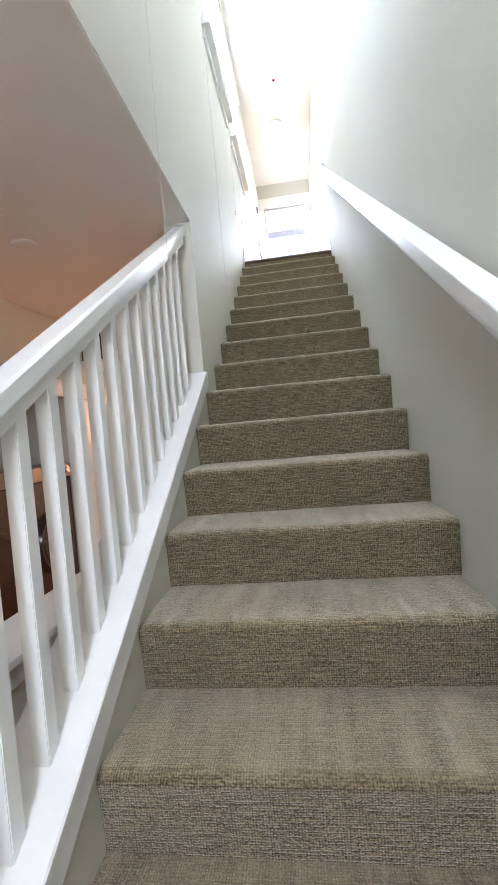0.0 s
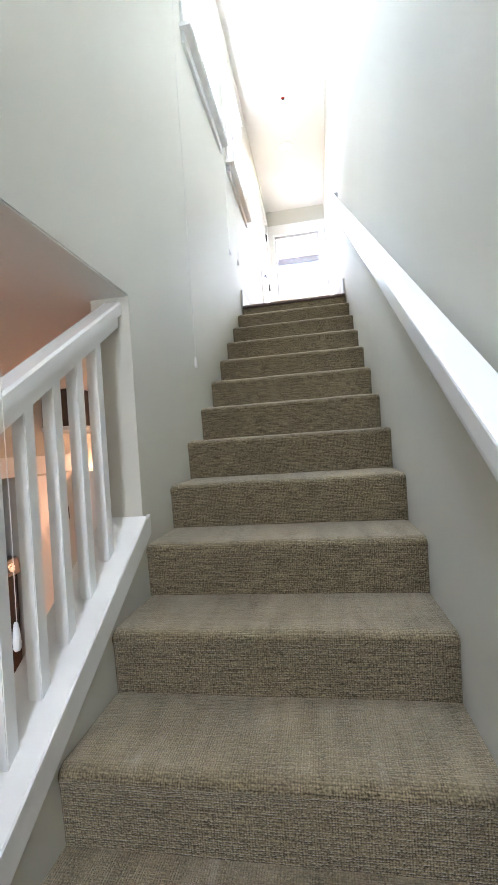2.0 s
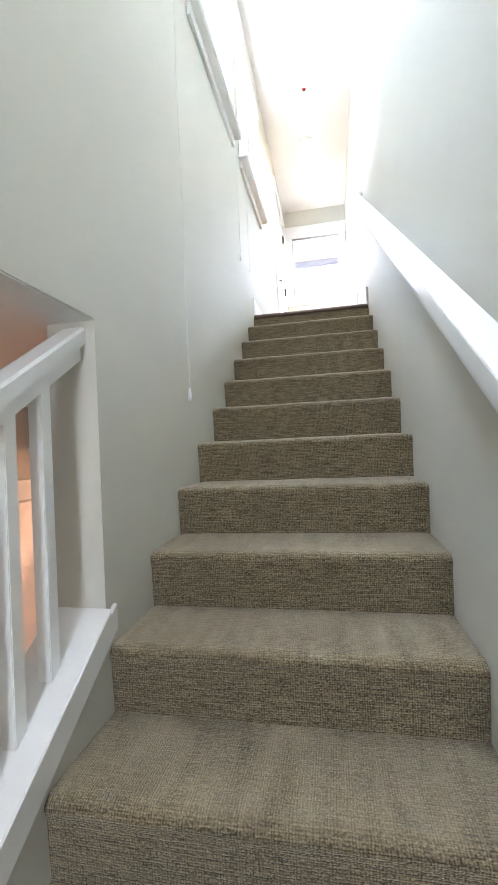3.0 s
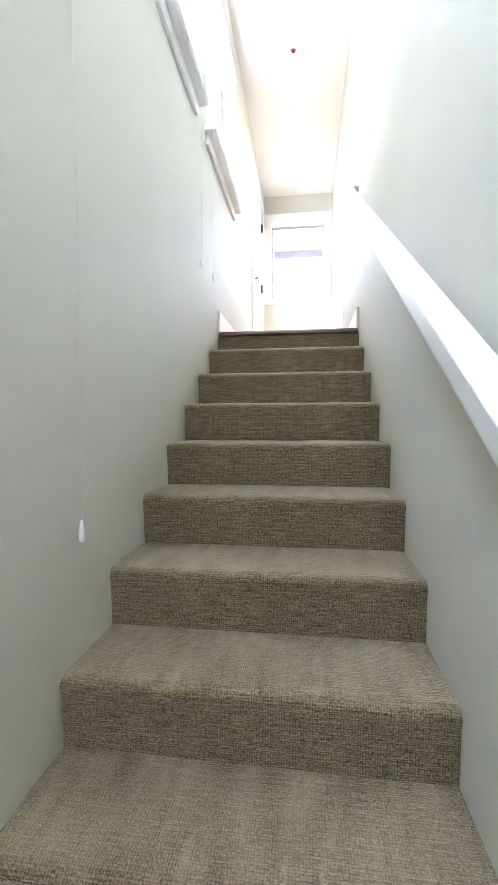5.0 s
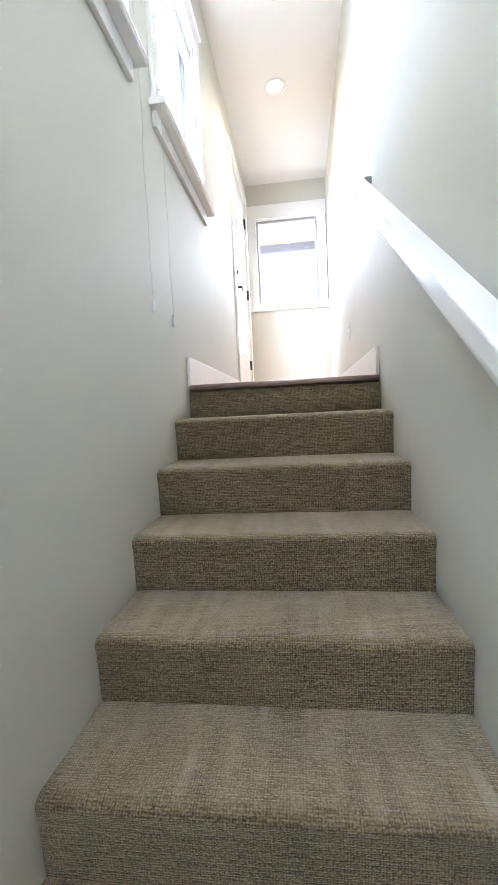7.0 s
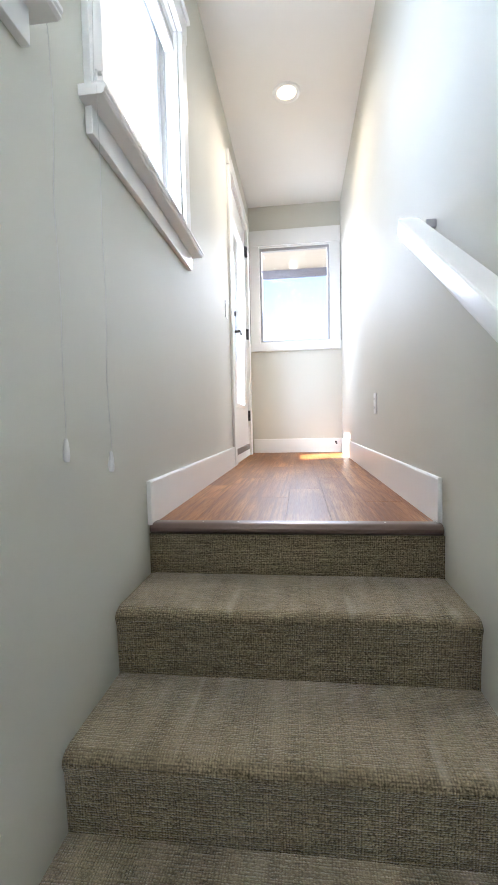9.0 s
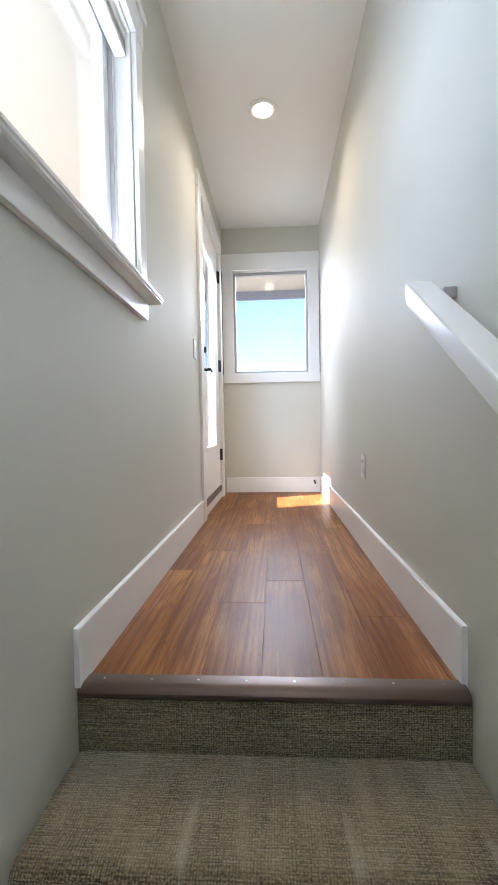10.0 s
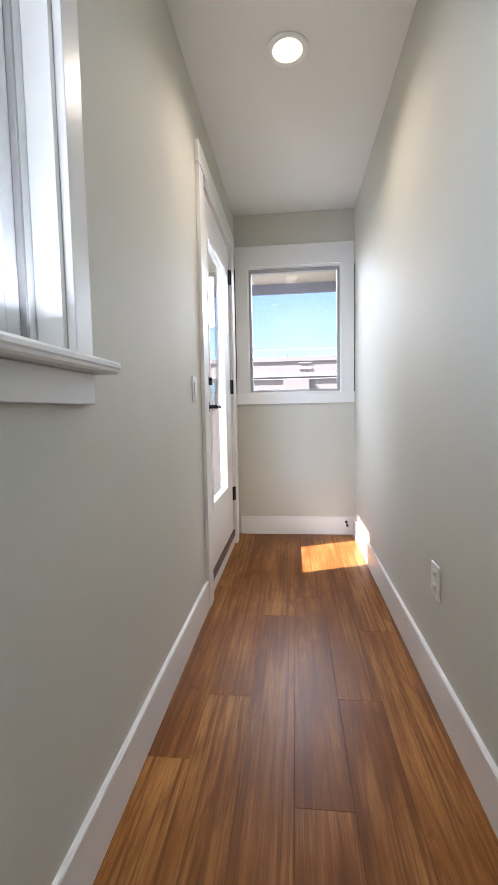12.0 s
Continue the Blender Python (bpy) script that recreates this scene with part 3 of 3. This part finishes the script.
# ---- light switch, outlet, door stop ----
bm = bmesh.new()
box(bm, 0.0, 0.006, 1.585, 1.665, 1.04, 1.155, 0.0025)
sw = tagged(finish("light_switch", bm, PLASTIC), "white rocker light switch beside the door", "light switch")
one_box("rocker", (0.006, 0.0095, 1.608, 1.642, 1.065, 1.13), PLASTIC, sw, 0.0012)
for z in (1.048, 1.147):
    bm = bmesh.new()
    tube(bm, (0.006, 1.625, z), (0.0072, 1.625, z), 0.003, seg=8)
    part("screw", bm, STEEL, sw)
bm = bmesh.new()
box(bm, W - 0.006, W, 1.125, 1.205, 0.355, 0.472, 0.0025)
out = tagged(finish("wall_outlet", bm, PLASTIC), "white duplex wall outlet above the baseboard", "outlet")
for z in (0.39, 0.437):
    one_box("socket", (W - 0.009, W - 0.006, 1.148, 1.182, z - 0.015, z + 0.015), PLASTIC, out, 0.0015)
    bm = bmesh.new()
    box(bm, W - 0.0096, W - 0.0085, 1.157, 1.159, z - 0.005, z + 0.006)
    box(bm, W - 0.0096, W - 0.0085, 1.171, 1.173, z - 0.005, z + 0.006)
    part("slot", bm, BLACK, out)
bm = bmesh.new()
tube(bm, (0.853, END - 0.014, 0.103), (0.853, END - 0.02, 0.103), 0.011, 0.009, 14)
tube(bm, (0.853, END - 0.02, 0.103), (0.853, END - 0.075, 0.094), 0.0045, seg=10)
tube(bm, (0.853, END - 0.075, 0.094), (0.853, END - 0.088, 0.092), 0.009, seg=14)
tagged(finish("door_stop", bm, BLACK, True), "small black door stop on the baseboard", "door stop")

# ---- ceiling fittings ----
lamp = empty("ceiling_light", "round recessed ceiling light, switched on", "ceiling light")
lamp.location = (0.44, 1.63, CEILZ)
bm = bmesh.new()
lathe(bm, [(0.093, -0.0003), (0.093, -0.004), (0.088, -0.008), (0.078, -0.009), (0.066, -0.0035), (0.062, -0.0012)], (0.44, 1.63, CEILZ), 48)
part("trim_ring", bm, PLASTIC, lamp, smooth=True)
bm = bmesh.new()
lathe(bm, [(0.0, -0.0025), (0.045, -0.0025), (0.064, -0.0018)], (0.44, 1.63, CEILZ), 40)
part("lens", bm, LAMP_ON, lamp, "glowing warm lens", True)
spr = empty("fire_sprinkler", "small recessed fire sprinkler with a red bulb", "sprinkler")
spr.location = (0.468, 0.865, CEILZ)
bm = bmesh.new()
lathe(bm, [(0.036, -0.0003), (0.036, -0.003), (0.028, -0.006), (0.022, -0.004), (0.019, -0.0008)], (0.468, 0.865, CEILZ), 24)
part("escutcheon", bm, PLASTIC, spr, smooth=True)
bm = bmesh.new()
lathe(bm, [(0.0, -0.001), (0.02, -0.001)], (0.468, 0.865, CEILZ), 20)
part("dark_cup", bm, RED, spr)
bm = bmesh.new()
tube(bm, (0.468, 0.865, CEILZ - 0.002), (0.468, 0.865, CEILZ - 0.012), 0.008, seg=12)
part("bulb", bm, RED, spr, "red glass bulb")
bm = bmesh.new()
for dx in (-0.011, 0.011):
    tube(bm, (0.468 + dx, 0.865, CEILZ - 0.001), (0.468 + dx * 0.5, 0.865, CEILZ - 0.014), 0.0022, seg=8)
tube(bm, (0.468, 0.865, CEILZ - 0.0125), (0.468, 0.865, CEILZ - 0.015), 0.011, seg=16)
part("deflector", bm, BLACK, spr)

# ---- balustrade ----
bal = empty("balustrade", "white painted wooden stair balustrade with square balusters", "balustrade")
bal.location = (-TH / 2, JAMB, SLOPE * JAMB + 0.1)
CAP = 0.106
bm = bmesh.new()
sweep(bm, [(-TH - 0.014, CAP - 0.022), (0.014, CAP - 0.022), (0.017, CAP - 0.018), (0.017, CAP - 0.004), (0.013, CAP), (-TH - 0.012, CAP), (-TH - 0.016, CAP - 0.005)], 'y', -4.95, JAMB - 0.0005, SLOPE)
part("cap", bm, TRIM, bal)
bm = bmesh.new()
sweep(bm, [(0.0008, CAP - 0.09), (0.011, CAP - 0.09), (0.013, CAP - 0.087), (0.013, CAP - 0.0225), (0.0008, CAP - 0.0225)], 'y', -4.95, JAMB + 0.035, SLOPE)
part("cap_trim", bm, TRIM, bal)
HR = 0.848
bm = bmesh.new()
rc = -0.062
sweep(bm, [(rc - 0.019, HR - 0.088), (rc + 0.019, HR - 0.088), (rc + 0.019, HR - 0.05), (rc + 0.034, HR - 0.046), (rc + 0.034, HR - 0.008), (rc + 0.028, HR), (rc - 0.028, HR), (rc - 0.034, HR - 0.008), (rc - 0.034, HR - 0.046), (rc - 0.019, HR - 0.05)], 'y', -4.95, JAMB - 0.001, SLOPE)
part("handrail", bm, TRIM, bal)
bw = 0.0175
for i in range(20):
    y = -2.581 - 0.1134 * i
    bm = bmesh.new()
    vs = box(bm, rc - bw, rc + bw, y - bw, y + bw, 0.0, 1.0)
    for q in vs:
        q.co.z = SLOPE * q.co.y + (CAP - 0.001 if q.co.z < 0.5 else HR - 0.087)
    bmesh.ops.bevel(bm, geom=[e for e in bm.edges if abs(e.verts[0].co.z - e.verts[1].co.z) > 0.3], offset=0.002, segments=2, affect='EDGES')
    part("baluster", bm, TRIM, bal)

# ---- wall handrail ----
rail = empty("wall_handrail", "white painted wooden handrail on brackets", "handrail")
RT, RSLOPE = 0.874, SLOPE + 0.0085
rail.location = (W - 0.05, -2.0, RSLOPE * -2.0 + 0.85)
bm = bmesh.new()
sweep(bm, [(0.838, RT - 0.068), (0.830, RT - 0.066), (0.824, RT - 0.060), (0.821, RT - 0.052), (0.82, RT - 0.042), (0.82, RT - 0.006), (0.8215, RT - 0.002), (0.825, RT), (0.883, RT), (0.8865, RT - 0.002), (0.888, RT - 0.006), (0.888, RT - 0.055), (0.883, RT - 0.065), (0.876, RT - 0.068)], 'y', -4.9, 0.15, RSLOPE)
part("rail", bm, TRIM, rail)
for y in (-0.05, -1.1, -2.2, -3.3, -4.4):
    bm = bmesh.new()
    z = RSLOPE * y + RT - 0.03
    tube(bm, (0.9195, y, z - 0.075), (0.912, y, z - 0.075), 0.025, seg=16)
    tube(bm, (0.914, y, z - 0.075), (0.872, y, z - 0.042), 0.006, seg=8)
    part("bracket", bm, STEEL, rail)

one_box("end_plate", (0.8885, 0.9195, 0.08, 0.122, RSLOPE * 0.1 + RT - 0.03, RSLOPE * 0.1 + RT - 0.004), GASKET, rail, 0.002, "grey end plate against the wall")

# ---- lower room ----
LX = -1.52
CL = (-2.62, -1.07, LOW - 0.1, -1.378)
panel_wall("wall_laundry", 'x', LX - 0.12, LX, -6.4, 1.0, LOW, LOWC, [CL], WALL, "painted wall of the lower room with a laundry alcove")
panel_wall("wall_lower_end", 'y', 1.0, 1.12, -2.4, -TH, LOW, LOWC, [], WALL, "painted end wall of the lower room")
panel_wall("wall_alcove", 'x', -2.4, -2.32, -2.9, -0.8, LOW, LOWC, [], WALL, "back wall of the laundry alcove")
panel_wall("wall_alcove_side", 'y', -2.9, -2.82, -2.32, LX - 0.12, LOW, LOWC, [], WALL, "side wall of the laundry alcove")
panel_wall("wall_alcove_return", 'y', -0.88, -0.8, -2.32, LX - 0.12, LOW, LOWC, [], WALL, "side wall of the laundry alcove")
bm = bmesh.new()
box(bm, LX + 0.0005, LX + 0.02, -2.75, -0.45, -1.376, -1.238, 0.003)
tagged(finish("trim_alcove", bm, TRIM), "wide white head casing over the laundry alcove", "trim", kind="structure")


def machine(name, y0, label):
    """A dark front-loading machine on a drawer pedestal, with a steel control strip."""
    ob = empty(name, label, name.replace("_", " "), "laundry pair")
    y1, f, top = y0 + 0.675, -1.56, -1.935
    ob.location = (-1.9, y0 + 0.34, LOW)
    one_box("pedestal", (-2.25, f, y0, y1, LOW, LOW + 0.36), MACHINE, ob, 0.008)
    one_box("drawer_front", (f + 0.0005, f + 0.02, y0 + 0.015, y1 - 0.015, LOW + 0.03, LOW + 0.34), MACHINE, ob, 0.006)
    one_box("body", (-2.25, f, y0, y1, LOW + 0.365, top - 0.115), MACHINE, ob, 0.012)
    bm = bmesh.new()
    sweep(bm, [(f + 0.03, top - 0.115), (f + 0.034, top - 0.1), (f + 0.005, top - 0.01), (f - 0.01, top), (-2.25, top), (-2.25, top - 0.115)], 'y', y0, y1)
    strip = part("control_panel", bm, DARKSTEEL, ob, "brushed steel control strip", True)
    bm = bmesh.new()
    tube(bm, (f + 0.018, y0 + 0.55, top - 0.058), (f + 0.055, y0 + 0.55, top - 0.048), 0.036, 0.031, 24)
    part("knob", bm, STEEL, strip, smooth=True)
    one_box("display", (f + 0.02, f + 0.0275, y0 + 0.3, y0 + 0.46, top - 0.082, top - 0.03), BLACK, strip, 0.002)
    cz = LOW + 0.365 + 0.44
    bm = bmesh.new()
    bmesh.ops.create_cone(bm, cap_ends=True, segments=40, radius1=0.25, radius2=0.225, depth=0.05, matrix=Matrix.Translation((f + 0.026, y0 + 0.337, cz)) @ Matrix.Rotation(radians(90), 4, 'Y'))
    dr = part("porthole_door", bm, MACHINE, ob, smooth=True)
    bm = bmesh.new()
    for i in range(40):
        a, b = 6.2832 * i / 40, 6.2832 * (i + 1) / 40
        tube(bm, (f + 0.05, y0 + 0.337 + 0.19 * math.cos(a), cz + 0.19 * math.sin(a)), (f + 0.05, y0 + 0.337 + 0.19 * math.cos(b), cz + 0.19 * math.sin(b)), 0.007, seg=6)
    part("ring", bm, MACHINE, dr)
    return ob


machine("washing_machine", -2.46, "dark glossy front-loading washing machine on a pedestal")
machine("clothes_dryer", -1.775, "dark glossy front-loading clothes dryer on a pedestal")

# half wall with a white cap
bm = bmesh.new()
box(bm, -0.50, -0.36, -6.3, -1.9, LOW, -2.376)
half = tagged(finish("wall_half", bm, WALL), "low half wall in the lower room with a white cap", "wall", kind="structure")
one_box("cap", (-0.535, -0.325, -6.3, -1.87, -2.375, -2.35), TRIM, half, 0.004)
one_box("cap_trim", (-0.3595, -0.346, -6.3, -1.9, -2.44, -2.3755), TRIM, half, 0.002)

# cover plate
bm = bmesh.new()
lathe(bm, [(0.0, -0.010), (0.05, -0.010), (0.058, -0.008), (0.063, -0.004), (0.064, 0.0)], (-0.88, -2.47, LOWC), 32)
tagged(finish("ceiling_plate", bm, CEIL, True), "flat round white cover plate on the lower ceiling", "cover plate")

# closet door and lit cabinet past the alcove
cd = empty("door_2", "white painted closet door with black hinges, closed", "door", kind="structure")
cd.location = (LX, -0.8, LOW)
one_box("leaf", (LX + 0.001, LX + 0.035, -1.03, -0.585, LOW + 0.01, -1.39), TRIM, cd)
for z in (-1.72, -2.3, -3.0):
    bm = bmesh.new()
    tube(bm, (LX + 0.04, -0.575, z - 0.05), (LX + 0.04, -0.575, z + 0.05), 0.008, seg=10)
    box(bm, LX + 0.035, LX + 0.039, -0.6, -0.575, z - 0.05, z + 0.05)
    part("hinge", bm, BLACK, cd)
cab = empty("tall_cabinet", "white tall cabinet with doors, warmly lit", "cabinet")
cab.location = (-1.35, 0.1, LOW)
one_box("body", (LX + 0.001, -1.2, -0.43, 0.5, LOW, -1.39), TRIM, cab, 0.003)
for a in (-0.425, 0.04):
    one_box("door", (-1.1995, -1.18, a, a + 0.455, LOW + 0.1, -1.52), TRIM, cab, 0.002)
    one_box("drawer_front", (-1.1995, -1.18, a, a + 0.455, -1.512, -1.4), TRIM, cab, 0.002)

uc = empty("wall_cabinet", "dark brown wooden wall cabinet under the lower ceiling", "cabinet")
uc.location = (-1.4, -0.1, -1.02)
one_box("body", (LX + 0.0005, -1.24, -0.78, 0.6, -1.02, LOWC - 0.001), DARKWOOD, uc, 0.002)
for i in range(3):
    one_box("door", (-1.2395, -1.222, -0.775 + 0.458 * i, -0.325 + 0.458 * i, -1.012, LOWC - 0.008), DARKWOOD, uc, 0.003)
bm = bmesh.new()
box(bm, LX + 0.0005, -1.2, -0.8, 0.62, -1.052, -1.0205, 0.003)
tagged(finish("wall_shelf", bm, TRIM), "white shelf board below the dark wall cabinet", "shelf")

# lower ceiling lamp
lamp2 = empty("ceiling_light", "round recessed ceiling light in the lower room", "ceiling light")
lamp2.location = (-0.8, 0.25, LOWC)
bm = bmesh.new()
lathe(bm, [(0.09, -0.0003), (0.09, -0.006), (0.07, -0.008), (0.062, -0.001)], (-0.8, 0.25, LOWC), 32)
part("trim_ring", bm, PLASTIC, lamp2, smooth=True)
bm = bmesh.new()
lathe(bm, [(0.0, -0.002), (0.063, -0.0018)], (-0.8, 0.25, LOWC), 32)
part("lens", bm, LAMP_ON, lamp2)

# ---- outside ----
slab("ground", (-600, 600, -600, 600, -7.2, -7.0), CONCRETE, "pale street far below", "ground")
slab("deck", (-4.0, -TH - 0.002, -6.5, 5.6, -0.3, -0.02), CONCRETE, "pale roof deck outside the door", "deck")
roof = empty("porch_roof", "cream porch soffit with a dark fascia edge", "porch roof")
roof.location = (-0.7, 0, 2.5)
bm = bmesh.new()
box(bm, -1.36, -TH - 0.001, -6.5, 4.95, 2.5, 2.53)
box(bm, -TH - 0.001, 3.0, END + TH + 0.01, 4.95, 2.5, 2.53)
part("soffit", bm, SOFFIT, roof)
bm = bmesh.new()
box(bm, -1.4, -1.361, -6.5, 4.99, 2.42, 2.7)
box(bm, -1.36, 3.0, 4.951, 4.99, 2.385, 2.7)
part("fascia", bm, FASCIA, roof)

# string lights along the deck edge
strand = empty("string_lights", "thin string lights with small clear bulbs over the deck", "string lights")
strand.location = (-1.43, 2.6, 2.42)
bm = bmesh.new()
pts = [Vector((-1.43, y, 2.424 + 0.03 * (y - 2.7) ** 2)) for y in [0.4 + 0.2 * i for i in range(22)]]
rings = [[bm.verts.new((p.x + 0.004 * math.cos(q * 1.0472), p.y, p.z + 0.004 * math.sin(q * 1.0472))) for q in range(6)] for p in pts]
for lo, hi in zip(rings, rings[1:]):
    for q in range(6):
        bm.faces.new((lo[q], lo[(q + 1) % 6], hi[(q + 1) % 6], hi[q]))
part("wire", bm, GASKET, strand)
for y in (0.42, 1.8, 3.6, 4.58):
    z = 2.424 + 0.03 * (y - 2.7) ** 2
    bm = bmesh.new()
    tube(bm, (-1.399, y, z + 0.006), (-1.436, y, z + 0.006), 0.003, seg=8)
    part("hook", bm, STEEL, strand)
for y in (1.33, 2.07, 2.83, 3.59):
    z = 2.42 + 0.03 * (y - 2.7) ** 2
    bm = bmesh.new()
    tube(bm, (-1.43, y - 0.03, z), (-1.43, y + 0.045, z - 0.008), 0.015, 0.011, 12)
    part("socket", bm, GASKET, strand)
    bm = bmesh.new()
    tube(bm, (-1.43, y + 0.12, z), (-1.43, y + 0.118, z - 0.09), 0.004, seg=8)
    tube(bm, (-1.43, y + 0.118, z - 0.09), (-1.43, y + 0.118, z - 0.135), 0.014, 0.017, 12)
    tube(bm, (-1.43, y + 0.118, z - 0.135), (-1.43, y + 0.118, z - 0.18), 0.017, 0.008, 12)
    part("bulb", bm, VINYL, strand)

# building across the street
far = empty("apartment_building", "pale flat-roofed building across the street with a roof railing", "building")
far.location = (0, 28, -7)
one_box("wall", (-16, 18, 28, 36, -7.0, 4.15), STUCCO, far, 0.0)
one_box("parapet", (-16.1, 18.1, 27.9, 28.2, 4.1505, 4.42), STUCCO, far, 0.0)
one_box("ledge", (-16.1, 18.1, 27.82, 27.999, 3.14, 3.22), GASKET, far, 0.0)
one_box("ledge", (-16.1, 18.1, 27.86, 27.999, 2.98, 3.04), GASKET, far, 0.0)
one_box("pilaster", (-0.2, 1.48, 27.75, 27.999, -7.0, 2.979), STUCCO, far, 0.0)
one_box("railing", (-16, 18, 27.98, 28.03, 4.9, 4.95), GASKET, far, 0.0)
for i in range(15):
    x = -15.24 + 2.4 * i
    one_box("post", (x - 0.025, x + 0.025, 27.98, 28.03, 4.4205, 4.9), GASKET, far, 0.0)
one_box("roof_pipe", (0.02, 0.1, 29.0, 29.1, 4.151, 4.75), FASCIA, far, 0.0)
for z in (4.0, 3.62):
    one_box("vent", (0.8, 1.65, 27.93, 27.999, z, z + 0.1), GASKET, far, 0.0)
for i in range(12):
    x = -13.4 + 2.45 * i
    if -1.2 < x < 1.5:
        continue
    w = one_box("window", (x - 0.05, x + 1.25, 27.93, 27.999, 1.2, 2.9), TRIM, far, 0.0)
    one_box("pane", (x, x + 0.56, 27.9, 27.929, 1.25, 2.85), FARGLASS, w, 0.0)
    one_box("pane", (x + 0.64, x + 1.2, 27.9, 27.929, 1.25, 2.85), FARGLASS, w, 0.0)

# planks
COLS = [0.0005, 0.14, 0.29, 0.44, 0.59, 0.74, 0.89, W - 0.0005]
CUTS = [[0.845, 2.05], [1.126, 2.28], [0.5, 1.72, 2.9], [0.718, 1.93], [1.133, 2.34], [0.4, 1.6, 2.8], [0.9, 2.1]]
for (xa, xb), cuts in zip(zip(COLS, COLS[1:]), CUTS):
    ys = [0.0505, *cuts, END - 0.0005]
    for ya, yb in zip(ys, ys[1:]):
        bm = bmesh.new()
        g = 0.0002
        p = [(xa + g, ya + g), (xb - g, ya + g), (xb - g, yb - g), (xa + g, yb - g)]
        b = 0.0006
        q = [(xa + g + b, ya + g + b), (xb - g - b, ya + g + b), (xb - g - b, yb - g - b), (xa + g + b, yb - g - b)]
        lo = [bm.verts.new((*c, -0.0115)) for c in p]
        mid = [bm.verts.new((*c, -0.0006)) for c in p]
        hi = [bm.verts.new((*c, 0.0)) for c in q]
        for s, t in ((lo, mid), (mid, hi)):
            for i in range(4):
                bm.faces.new((s[i], s[(i + 1) % 4], t[(i + 1) % 4], t[i]))
        bm.faces.new(hi)
        part("plank", bm, WOOD, floor)
